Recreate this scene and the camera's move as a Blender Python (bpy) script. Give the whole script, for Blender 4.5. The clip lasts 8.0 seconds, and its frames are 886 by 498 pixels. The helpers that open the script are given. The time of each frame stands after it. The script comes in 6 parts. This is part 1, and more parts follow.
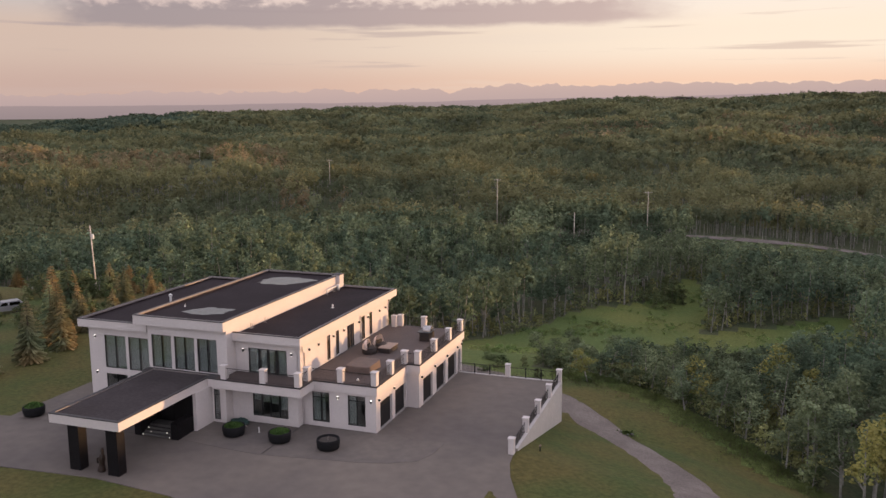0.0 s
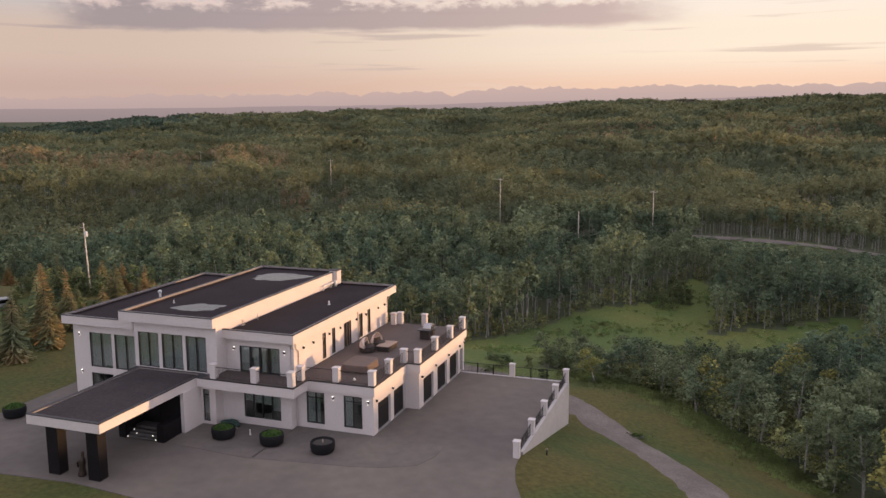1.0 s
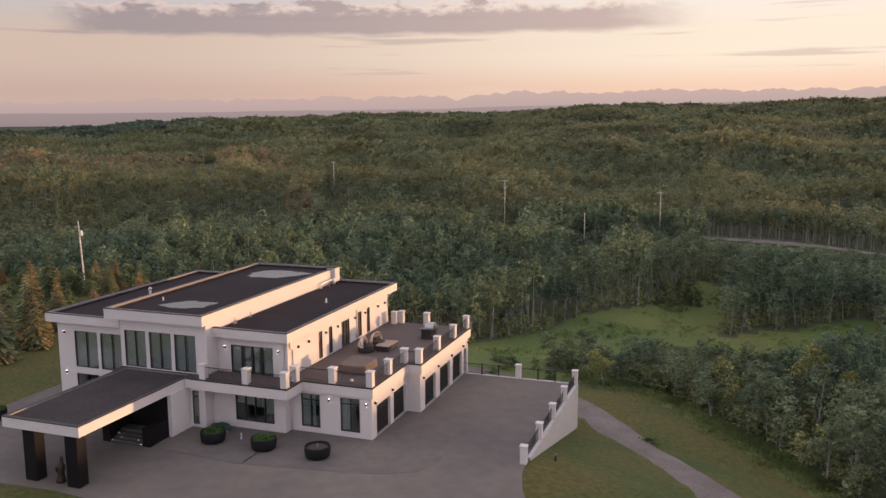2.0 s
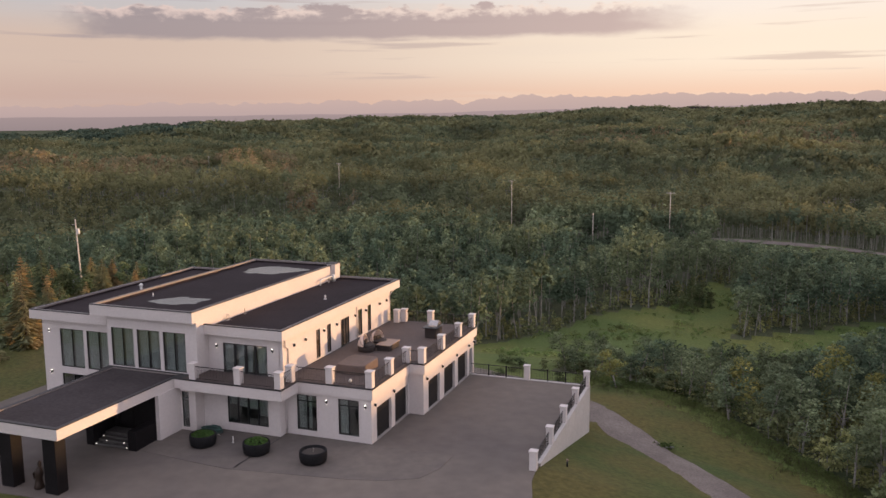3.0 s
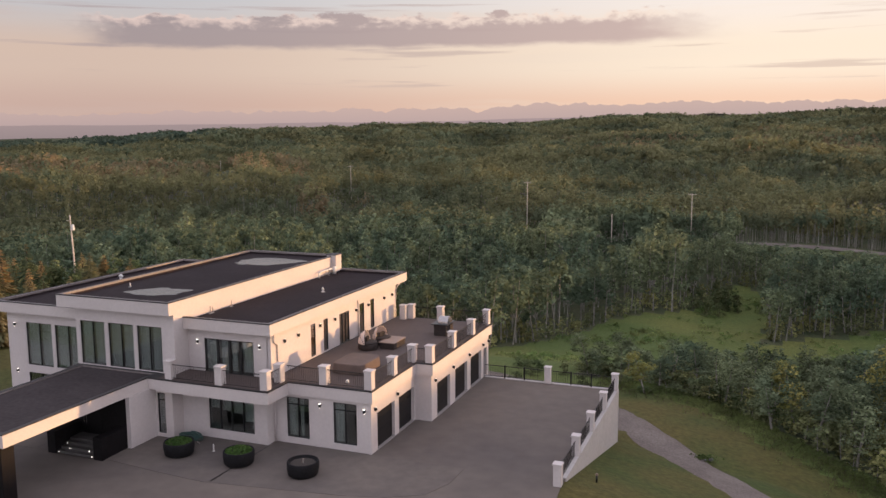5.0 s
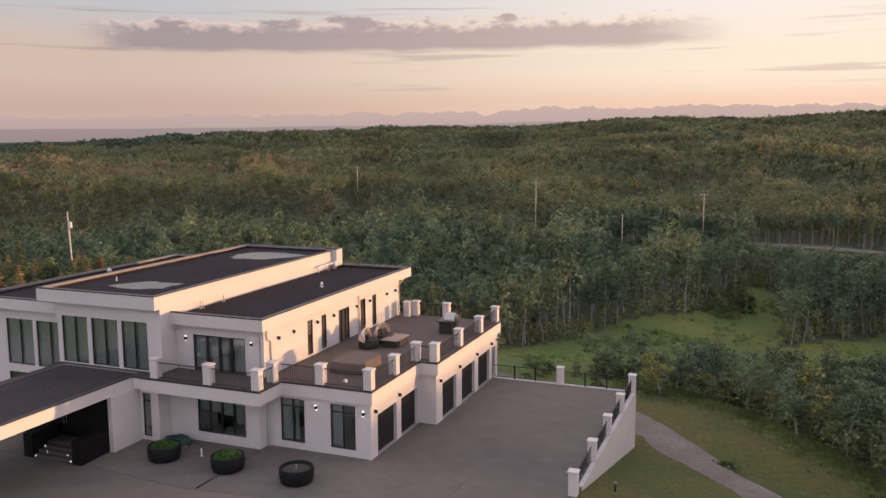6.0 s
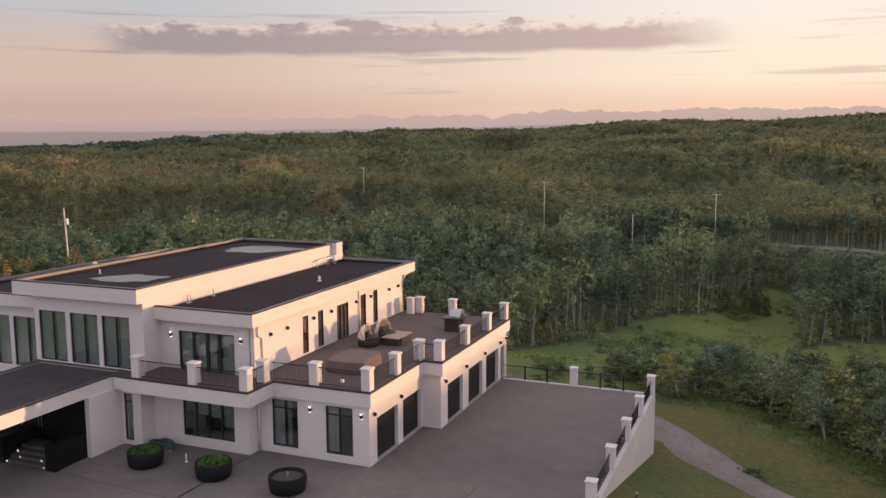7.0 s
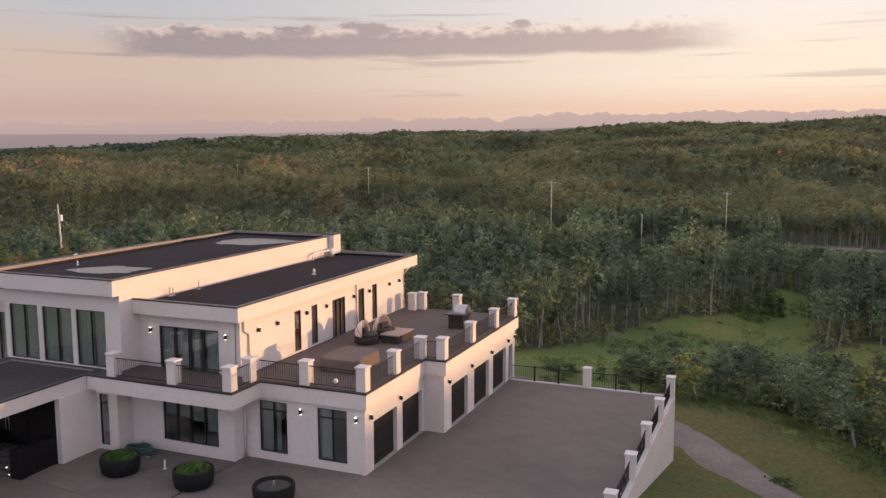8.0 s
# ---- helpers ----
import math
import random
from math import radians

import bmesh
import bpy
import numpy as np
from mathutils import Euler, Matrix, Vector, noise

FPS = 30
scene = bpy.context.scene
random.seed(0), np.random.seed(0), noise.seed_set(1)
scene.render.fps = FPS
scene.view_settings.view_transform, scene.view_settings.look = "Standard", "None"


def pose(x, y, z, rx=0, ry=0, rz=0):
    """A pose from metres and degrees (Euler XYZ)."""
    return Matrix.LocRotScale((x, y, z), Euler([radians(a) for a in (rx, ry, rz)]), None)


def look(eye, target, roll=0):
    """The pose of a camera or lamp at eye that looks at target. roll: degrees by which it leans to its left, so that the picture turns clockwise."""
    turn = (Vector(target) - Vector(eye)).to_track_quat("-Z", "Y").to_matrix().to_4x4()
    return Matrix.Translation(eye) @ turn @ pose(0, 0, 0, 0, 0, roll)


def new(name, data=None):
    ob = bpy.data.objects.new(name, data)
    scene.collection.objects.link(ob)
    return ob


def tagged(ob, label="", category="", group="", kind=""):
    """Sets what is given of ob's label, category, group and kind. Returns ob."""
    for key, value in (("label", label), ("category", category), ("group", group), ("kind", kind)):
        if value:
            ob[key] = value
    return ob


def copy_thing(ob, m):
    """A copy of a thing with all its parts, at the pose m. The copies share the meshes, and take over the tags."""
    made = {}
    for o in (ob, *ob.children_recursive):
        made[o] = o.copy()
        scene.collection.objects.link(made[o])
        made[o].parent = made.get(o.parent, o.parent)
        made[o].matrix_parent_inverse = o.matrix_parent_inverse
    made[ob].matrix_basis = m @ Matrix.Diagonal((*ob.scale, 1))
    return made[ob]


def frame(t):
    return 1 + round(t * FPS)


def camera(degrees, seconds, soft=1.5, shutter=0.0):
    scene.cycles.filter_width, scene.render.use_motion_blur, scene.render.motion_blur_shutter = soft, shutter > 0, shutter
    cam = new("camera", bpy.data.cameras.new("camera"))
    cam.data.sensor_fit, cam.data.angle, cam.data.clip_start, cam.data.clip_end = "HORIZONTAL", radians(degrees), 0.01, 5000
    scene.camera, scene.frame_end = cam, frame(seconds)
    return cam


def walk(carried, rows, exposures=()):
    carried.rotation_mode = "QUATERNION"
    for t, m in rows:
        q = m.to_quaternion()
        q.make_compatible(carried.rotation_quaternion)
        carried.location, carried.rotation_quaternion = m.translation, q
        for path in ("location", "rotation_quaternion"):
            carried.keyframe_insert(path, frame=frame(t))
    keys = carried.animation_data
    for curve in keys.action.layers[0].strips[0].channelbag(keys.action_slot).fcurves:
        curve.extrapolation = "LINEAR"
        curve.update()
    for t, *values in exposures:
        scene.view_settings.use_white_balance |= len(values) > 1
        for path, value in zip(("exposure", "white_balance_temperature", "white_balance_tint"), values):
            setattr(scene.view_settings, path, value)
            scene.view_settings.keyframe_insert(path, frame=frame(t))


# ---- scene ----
cam = camera(55.4, 8.0, soft=1.5)
PATH = [
    (0, (27.132, -60.899, 26.238), (26.482, -59.035, 25.917), -0.26),
    (0.5, (26.607, -59.256, 25.532), (25.955, -57.392, 25.215), -0.26),
    (1, (26.090, -57.606, 24.828), (25.434, -55.743, 24.514), -0.27),
    (1.5, (25.571, -55.947, 24.127), (24.911, -54.085, 23.818), -0.28),
    (3, (24.002, -50.926, 22.058), (23.321, -49.068, 21.764), -0.31),
    (3.5, (23.460, -49.246, 21.378), (22.772, -47.391, 21.088), -0.31),
    (4, (22.902, -47.560, 20.705), (22.205, -45.707, 20.421), -0.31),
    (4.5, (22.328, -45.869, 20.038), (21.623, -44.018, 19.759), -0.30),
    (6, (20.547, -40.789, 18.064), (19.817, -38.946, 17.799), -0.27),
    (6.5, (19.930, -39.063, 17.428), (19.191, -37.223, 17.166), -0.26),
    (7, (19.283, -37.320, 16.801), (18.537, -35.483, 16.544), -0.25),
    (7.5, (18.633, -35.561, 16.188), (17.880, -33.726, 15.935), -0.23),
    (8, (17.975, -33.800, 15.562), (17.216, -31.967, 15.312), -0.20),
]
walk(cam, [(t, look(eye, target, roll)) for t, eye, target, roll in PATH])

# ---------------------------------------------------------------- world and light
SUN_AZ, SUN_EL = 61.0, 1.7
world = bpy.data.worlds.new("evening_sky")
scene.world = world
world.use_nodes = True
wn, wl = world.node_tree.nodes, world.node_tree.links
wn.clear()
sky = wn.new("ShaderNodeTexSky")
sky.sky_type, sky.sun_disc = "NISHITA", False
sky.sun_elevation, sky.sun_rotation = radians(SUN_EL), radians(SUN_AZ)
sky.air_density, sky.dust_density, sky.ozone_density = 1.0, 2.0, 1.0
back = wn.new("ShaderNodeBackground")
back.inputs["Strength"].default_value = 0.15
veil = wn.new("ShaderNodeBackground")
veil.inputs["Color"].default_value = (0.99, 0.92, 1.07, 1)
veil.inputs["Strength"].default_value = 0.88
both = wn.new("ShaderNodeAddShader")
wout = wn.new("ShaderNodeOutputWorld")
wl.new(sky.outputs["Color"], back.inputs["Color"])
wl.new(back.outputs[0], both.inputs[0])
wl.new(veil.outputs[0], both.inputs[1])
wl.new(both.outputs[0], wout.inputs["Surface"])

sun_lamp = bpy.data.lights.new("sun", "SUN")
sun_lamp.energy, sun_lamp.angle, sun_lamp.color = 4.9, radians(0.6), (1.0, 0.575, 0.275)
sun = new("sun", sun_lamp)
SUN_WAY = Vector((math.sin(radians(SUN_AZ)) * math.cos(radians(SUN_EL)), math.cos(radians(SUN_AZ)) * math.cos(radians(SUN_EL)), math.sin(radians(SUN_EL))))
sun.matrix_world = look(SUN_WAY * 100, (0, 0, 0))


# ---------------------------------------------------------------- materials
def material(name, base, rough=0.7, metal=0.0, dark=0.75, light=1.15, coarse=0.5, fine=8.0, bump=0.0, bump_scale=30.0, vary=0.0, spec=0.5):
    """A surface with two scales of variation at world size, fine relief, and a little difference from thing to thing."""
    m = bpy.data.materials.new(name)
    m.use_nodes = True
    n, l = m.node_tree.nodes, m.node_tree.links
    b = n["Principled BSDF"]
    geo = n.new("ShaderNodeNewGeometry")
    c1, c2 = n.new("ShaderNodeTexNoise"), n.new("ShaderNodeTexNoise")
    c1.inputs["Scale"].default_value, c2.inputs["Scale"].default_value = coarse, fine
    c1.inputs["Detail"].default_value, c2.inputs["Detail"].default_value = 4, 6
    l.new(geo.outputs["Position"], c1.inputs["Vector"])
    l.new(geo.outputs["Position"], c2.inputs["Vector"])
    mix = n.new("ShaderNodeMath")
    mix.operation = "ADD"
    l.new(c1.outputs["Fac"], mix.inputs[0])
    l.new(c2.outputs["Fac"], mix.inputs[1])
    ramp = n.new("ShaderNodeMapRange")
    ramp.inputs["From Min"].default_value, ramp.inputs["From Max"].default_value = 0.7, 1.3
    ramp.inputs["To Min"].default_value, ramp.inputs["To Max"].default_value = dark, light
    l.new(mix.outputs[0], ramp.inputs["Value"])
    last = ramp.outputs["Result"]
    if vary:
        info = n.new("ShaderNodeObjectInfo")
        r2 = n.new("ShaderNodeMapRange")
        r2.inputs["To Min"].default_value, r2.inputs["To Max"].default_value = 1 - vary, 1 + vary
        l.new(info.outputs["Random"], r2.inputs["Value"])
        mul = n.new("ShaderNodeMath")
        mul.operation = "MULTIPLY"
        l.new(last, mul.inputs[0])
        l.new(r2.outputs["Result"], mul.inputs[1])
        last = mul.outputs[0]
    col = n.new("ShaderNodeVectorMath")
    col.operation = "SCALE"
    col.inputs[0].default_value = base
    l.new(last, col.inputs["Scale"])
    l.new(col.outputs[0], b.inputs["Base Color"])
    b.inputs["Roughness"].default_value, b.inputs["Metallic"].default_value = rough, metal
    b.inputs["Specular IOR Level"].default_value = spec
    if bump:
        tex = n.new("ShaderNodeTexNoise")
        tex.inputs["Scale"].default_value, tex.inputs["Detail"].default_value = bump_scale, 5
        l.new(geo.outputs["Position"], tex.inputs["Vector"])
        bn = n.new("ShaderNodeBump")
        bn.inputs["Strength"].default_value, bn.inputs["Distance"].default_value = bump, 0.05
        l.new(tex.outputs["Fac"], bn.inputs["Height"])
        l.new(bn.outputs["Normal"], b.inputs["Normal"])
    return m


def two_tone(name, one, two, scale, detail=5, rough=0.9, low=0.42, high=0.6, bump=0.4, bump_scale=6.0, fine=9.0, lo=0.72, hi=1.25):
    """Ground that changes between two colours in patches, with fine grain over it."""
    m = bpy.data.materials.new(name)
    m.use_nodes = True
    n, l = m.node_tree.nodes, m.node_tree.links
    b = n["Principled BSDF"]
    geo = n.new("ShaderNodeNewGeometry")
    t1, t2 = n.new("ShaderNodeTexNoise"), n.new("ShaderNodeTexNoise")
    t1.inputs["Scale"].default_value, t1.inputs["Detail"].default_value = scale, detail
    t2.inputs["Scale"].default_value, t2.inputs["Detail"].default_value = fine, 8
    l.new(geo.outputs["Position"], t1.inputs["Vector"])
    l.new(geo.outputs["Position"], t2.inputs["Vector"])
    r = n.new("ShaderNodeMapRange")
    r.inputs["From Min"].default_value, r.inputs["From Max"].default_value = low, high
    l.new(t1.outputs["Fac"], r.inputs["Value"])
    mix = n.new("ShaderNodeMix")
    mix.data_type = "RGBA"
    mix.inputs["A"].default_value, mix.inputs["B"].default_value = (*one, 1), (*two, 1)
    l.new(r.outputs["Result"], mix.inputs["Factor"])
    g = n.new("ShaderNodeMapRange")
    g.inputs["From Min"].default_value, g.inputs["From Max"].default_value = 0.3, 0.7
    g.inputs["To Min"].default_value, g.inputs["To Max"].default_value = lo, hi
    l.new(t2.outputs["Fac"], g.inputs["Value"])
    s = n.new("ShaderNodeVectorMath")
    s.operation = "SCALE"
    l.new(mix.outputs["Result"], s.inputs[0])
    l.new(g.outputs["Result"], s.inputs["Scale"])
    l.new(s.outputs[0], b.inputs["Base Color"])
    b.inputs["Roughness"].default_value = rough
    b.inputs["Specular IOR Level"].default_value = 0.2
    t3 = n.new("ShaderNodeTexNoise")
    t3.inputs["Scale"].default_value, t3.inputs["Detail"].default_value = bump_scale, 6
    l.new(geo.outputs["Position"], t3.inputs["Vector"])
    bn = n.new("ShaderNodeBump")
    bn.inputs["Strength"].default_value, bn.inputs["Distance"].default_value = bump, 0.1
    l.new(t3.outputs["Fac"], bn.inputs["Height"])
    l.new(bn.outputs["Normal"], b.inputs["Normal"])
    return m


def leaf_material(name, one, two, patch=0.06, sheen=0.38, band=1.0, stand=0.03, young=0.84, clump=0.3, soft=1.0):
    """Foliage: colour drifts from tree to tree and from leaf clump to leaf clump; some light comes through."""
    m = bpy.data.materials.new(name)
    m.use_nodes = True
    n, l = m.node_tree.nodes, m.node_tree.links
    n.clear()
    out = n.new("ShaderNodeOutputMaterial")
    geo, info = n.new("ShaderNodeNewGeometry"), n.new("ShaderNodeObjectInfo")
    t = n.new("ShaderNodeTexNoise")
    t.inputs["Scale"].default_value, t.inputs["Detail"].default_value = patch, 3
    along = n.new("ShaderNodeVectorMath")
    along.operation = "MULTIPLY"
    along.inputs[1].default_value = (1, band, 1)
    l.new(geo.outputs["Position"], along.inputs[0])
    l.new(along.outputs[0], t.inputs["Vector"])
    r = n.new("ShaderNodeMapRange")
    r.inputs["From Min"].default_value, r.inputs["From Max"].default_value = 0.42, 0.60
    l.new(t.outputs["Fac"], r.inputs["Value"])
    a = n.new("ShaderNodeMath")
    a.operation = "MULTIPLY_ADD"
    l.new(info.outputs["Random"], a.inputs[0])
    a.inputs[1].default_value = 0.5
    l.new(r.outputs["Result"], a.inputs[2])
    mix = n.new("ShaderNodeMix")
    mix.data_type = "RGBA"
    mix.inputs["A"].default_value, mix.inputs["B"].default_value = (*one, 1), (*two, 1)
    l.new(a.outputs[0], mix.inputs["Factor"])
    isl = n.new("ShaderNodeMapRange")
    isl.inputs["To Min"].default_value, isl.inputs["To Max"].default_value = 1 - 0.22 * soft, 1 + 0.25 * soft
    l.new(geo.outputs["Random Per Island"], isl.inputs["Value"])
    flat_way = n.new("ShaderNodeVectorMath")
    flat_way.operation = "MULTIPLY"
    flat_way.inputs[1].default_value = (1, 1, 0.25)
    l.new(geo.outputs["Position"], flat_way.inputs[0])
    tree = n.new("ShaderNodeTexNoise")
    tree.inputs["Scale"].default_value, tree.inputs["Detail"].default_value = clump, 1
    l.new(flat_way.outputs[0], tree.inputs["Vector"])
    tone = n.new("ShaderNodeMapRange")
    tone.inputs["From Min"].default_value, tone.inputs["From Max"].default_value = 0.32, 0.68
    tone.inputs["To Min"].default_value, tone.inputs["To Max"].default_value = 1 - 0.36 * soft, 1 + 0.40 * soft
    l.new(tree.outputs["Fac"], tone.inputs["Value"])
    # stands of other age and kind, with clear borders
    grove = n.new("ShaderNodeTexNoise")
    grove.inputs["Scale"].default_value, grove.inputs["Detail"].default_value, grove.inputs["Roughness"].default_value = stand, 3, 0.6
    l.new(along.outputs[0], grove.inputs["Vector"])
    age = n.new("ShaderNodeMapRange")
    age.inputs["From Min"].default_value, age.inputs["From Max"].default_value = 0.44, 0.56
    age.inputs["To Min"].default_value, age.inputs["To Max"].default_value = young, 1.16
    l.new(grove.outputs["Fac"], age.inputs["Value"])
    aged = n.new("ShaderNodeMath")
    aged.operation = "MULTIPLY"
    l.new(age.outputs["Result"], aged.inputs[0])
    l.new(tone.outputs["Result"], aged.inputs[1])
    mul = n.new("ShaderNodeMath")
    mul.operation = "MULTIPLY"
    l.new(isl.outputs["Result"], mul.inputs[0])
    l.new(aged.outputs[0], mul.inputs[1])
    s = n.new("ShaderNodeVectorMath")
    s.operation = "SCALE"
    l.new(mix.outputs["Result"], s.inputs[0])
    l.new(mul.outputs[0], s.inputs["Scale"])
    d, tr = n.new("ShaderNodeBsdfDiffuse"), n.new("ShaderNodeBsdfTranslucent")
    l.new(s.outputs[0], d.inputs["Color"])
    l.new(s.outputs[0], tr.inputs["Color"])
    ms = n.new("ShaderNodeMixShader")
    ms.inputs[0].default_value = sheen
    l.new(d.outputs[0], ms.inputs[1])
    l.new(tr.outputs[0], ms.inputs[2])
    l.new(ms.outputs[0], out.inputs["Surface"])
    return m


def glass_material(name, tint, clear=0.75):
    m = bpy.data.materials.new(name)
    m.use_nodes = True
    n, l = m.node_tree.nodes, m.node_tree.links
    n.clear()
    out = n.new("ShaderNodeOutputMaterial")
    gl, tr, lw, ms = n.new("ShaderNodeBsdfGlossy"), n.new("ShaderNodeBsdfTransparent"), n.new("ShaderNodeLayerWeight"), n.new("ShaderNodeMixShader")
    gl.inputs["Roughness"].default_value = 0.02
    gl.inputs["Color"].default_value = (0.93, 0.97, 0.97, 1)
    tr.inputs["Color"].default_value = (*tint, 1)
    lw.inputs["Blend"].default_value = 0.5
    fr = n.new("ShaderNodeMapRange")
    fr.inputs["To Min"].default_value, fr.inputs["To Max"].default_value = 0.10, 0.42
    l.new(lw.outputs["Facing"], fr.inputs["Value"])
    l.new(fr.outputs[0], ms.inputs[0])
    l.new(tr.outputs[0], ms.inputs[1])
    l.new(gl.outputs[0], ms.inputs[2])
    l.new(ms.outputs[0], out.inputs["Surface"])
    return m


def glow_material(name, color, strength):
    m = bpy.data.materials.new(name)
    m.use_nodes = True
    b = m.node_tree.nodes["Principled BSDF"]
    b.inputs["Base Color"].default_value = (0.8, 0.8, 0.8, 1)
    b.inputs["Emission Color"].default_value = (*color, 1)
    b.inputs["Emission Strength"].default_value = strength
    return m


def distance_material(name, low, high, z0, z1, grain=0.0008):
    """A plain far backdrop that glows, haze painted into it: one soft change of colour with height, faintly uneven."""
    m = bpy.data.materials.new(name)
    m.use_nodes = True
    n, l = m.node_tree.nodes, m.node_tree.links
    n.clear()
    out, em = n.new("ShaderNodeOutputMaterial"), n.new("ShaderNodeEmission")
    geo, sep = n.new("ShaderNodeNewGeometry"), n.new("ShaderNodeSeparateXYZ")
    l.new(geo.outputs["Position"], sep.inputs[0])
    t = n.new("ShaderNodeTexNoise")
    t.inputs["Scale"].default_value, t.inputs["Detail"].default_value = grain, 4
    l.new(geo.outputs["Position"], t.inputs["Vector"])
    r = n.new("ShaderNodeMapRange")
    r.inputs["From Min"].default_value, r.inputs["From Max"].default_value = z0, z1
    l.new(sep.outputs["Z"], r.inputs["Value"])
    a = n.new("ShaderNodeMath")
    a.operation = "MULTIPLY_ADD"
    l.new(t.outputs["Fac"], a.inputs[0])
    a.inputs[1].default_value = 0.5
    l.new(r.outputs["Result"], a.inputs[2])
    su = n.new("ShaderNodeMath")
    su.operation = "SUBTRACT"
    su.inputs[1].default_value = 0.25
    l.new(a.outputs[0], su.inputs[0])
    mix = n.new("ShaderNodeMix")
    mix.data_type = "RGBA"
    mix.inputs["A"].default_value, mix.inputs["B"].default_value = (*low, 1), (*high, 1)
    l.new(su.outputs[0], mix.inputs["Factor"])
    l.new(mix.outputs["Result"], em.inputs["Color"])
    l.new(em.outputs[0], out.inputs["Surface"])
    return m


M_STUCCO = material("white_stucco", (0.575, 0.53, 0.515), 0.85, dark=0.93, light=1.04, coarse=0.35, fine=5, bump=0.12, bump_scale=40)
M_FASCIA = material("white_fascia", (0.575, 0.53, 0.512), 0.7, dark=0.93, light=1.03, coarse=0.5, fine=6, bump=0.06, bump_scale=30)
M_ROOF = material("dark_roof_membrane", (0.026, 0.020, 0.022), 0.95, spec=0.15, dark=0.75, light=1.25, coarse=0.25, fine=3.5, bump=0.15, bump_scale=12)
M_ROOF2 = material("brown_roof_membrane", (0.048, 0.041, 0.042), 0.95, spec=0.15, dark=0.75, light=1.25, coarse=0.3, fine=4, bump=0.15, bump_scale=12)
M_COPING = material("dark_metal_coping", (0.020, 0.018, 0.019), 0.6, 0.0, dark=0.8, light=1.2)
M_TRIM = material("pale_edge_trim", (0.20, 0.175, 0.165), 0.6, dark=0.85, light=1.1)
M_DECK = material("terrace_coating", (0.085, 0.064, 0.058), 0.85, dark=0.82, light=1.15, coarse=0.35, fine=4, bump=0.1)
M_FRAME = material("black_window_frame", (0.02, 0.021, 0.022), 0.4, 0.2)
M_DARK = material("black_cladding", (0.008, 0.007, 0.008), 0.65, spec=0.15, dark=0.7, light=1.4, coarse=0.8, fine=6)
M_DOOR = material("garage_door_charcoal", (0.011, 0.011, 0.012), 0.55, spec=0.25, dark=0.8, light=1.25, coarse=0.6)
M_RAIL = material("black_iron", (0.016, 0.015, 0.015), 0.5, 0.4)
M_CONC = material("concrete", (0.30, 0.28, 0.27), 0.9, dark=0.8, light=1.12, coarse=0.3, fine=5, bump=0.2)
M_STEP = material("dark_stone_steps", (0.085, 0.08, 0.078), 0.8, dark=0.8, light=1.2, coarse=0.6, fine=6, bump=0.1)
M_CONC_LIGHT = material("painted_retaining_wall", (0.47, 0.45, 0.43), 0.88, dark=0.85, light=1.07, coarse=0.3, fine=4, bump=0.15)
M_YARD = two_tone("grey_paving", (0.110, 0.096, 0.090), (0.172, 0.147, 0.126), 0.06, 6, 0.92, 0.35, 0.65, 0.05, 30, 0.9, 0.9, 1.08)
M_PATIO = two_tone("patio_concrete", (0.110, 0.097, 0.091), (0.160, 0.138, 0.121), 0.15, 5, 0.9, 0.35, 0.65, 0.04, 30, 1.5, 0.9, 1.08)
M_GRAVEL = two_tone("gravel_track", (0.142, 0.120, 0.108), (0.195, 0.168, 0.150), 0.35, 7, 0.95, 0.35, 0.65, 0.5, 10, 6)
M_GRASS = two_tone("rough_meadow_grass", (0.080, 0.115, 0.032), (0.128, 0.140, 0.040), 0.06, 6, 0.95, 0.41, 0.67, 0.6, 5, 2.5)
M_LAWN = two_tone("dry_mown_lawn", (0.055, 0.076, 0.021), (0.094, 0.082, 0.026), 0.11, 6, 0.95, 0.36, 0.62, 0.5, 6, 2.5)
M_WOOD = material("weathered_pole_wood", (0.52, 0.46, 0.39), 0.85, dark=0.75, light=1.2, coarse=2, fine=20)
M_BARK = material("pale_aspen_bark", (0.31, 0.29, 0.26), 0.85, dark=0.5, light=1.2, coarse=1.2, fine=6)
M_BARK2 = material("brown_spruce_bark", (0.09, 0.065, 0.05), 0.9)
M_LEAF = leaf_material("aspen_leaves", (0.118, 0.168, 0.114), (0.166, 0.198, 0.114))
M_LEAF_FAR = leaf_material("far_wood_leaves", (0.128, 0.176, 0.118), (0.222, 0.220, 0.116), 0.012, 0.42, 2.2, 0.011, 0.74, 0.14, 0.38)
# darker copy of the far leaves, shade painted in for the western woods
M_LEAF_SHADED = leaf_material("shaded_far_wood_leaves", (0.086, 0.122, 0.090), (0.124, 0.146, 0.094), 0.012, 0.3, 2.2, 0.011, 0.85, 0.14, 0.3)
# warm leaf colour for turned crowns and for low sun on the crests
M_LEAF_SUN_TURN = leaf_material("sunlit_turning_leaves", (0.195, 0.188, 0.116), (0.275, 0.216, 0.130), 0.03, 0.42, 1.0, 0.02, 0.85, 0.14, 0.4)
M_NEEDLE = leaf_material("spruce_needles", (0.130, 0.175, 0.105), (0.270, 0.205, 0.105), 0.12, 0.3)
M_DARK_NEEDLE = leaf_material("dark_conifer_needles", (0.040, 0.055, 0.036), (0.060, 0.070, 0.045), 0.05, 0.1)
M_HERB = leaf_material("meadow_herb_leaves", (0.150, 0.225, 0.080), (0.215, 0.240, 0.095), 0.15)
M_TUFT = leaf_material("verge_grass_blades", (0.110, 0.158, 0.058), (0.140, 0.170, 0.062), 0.2)
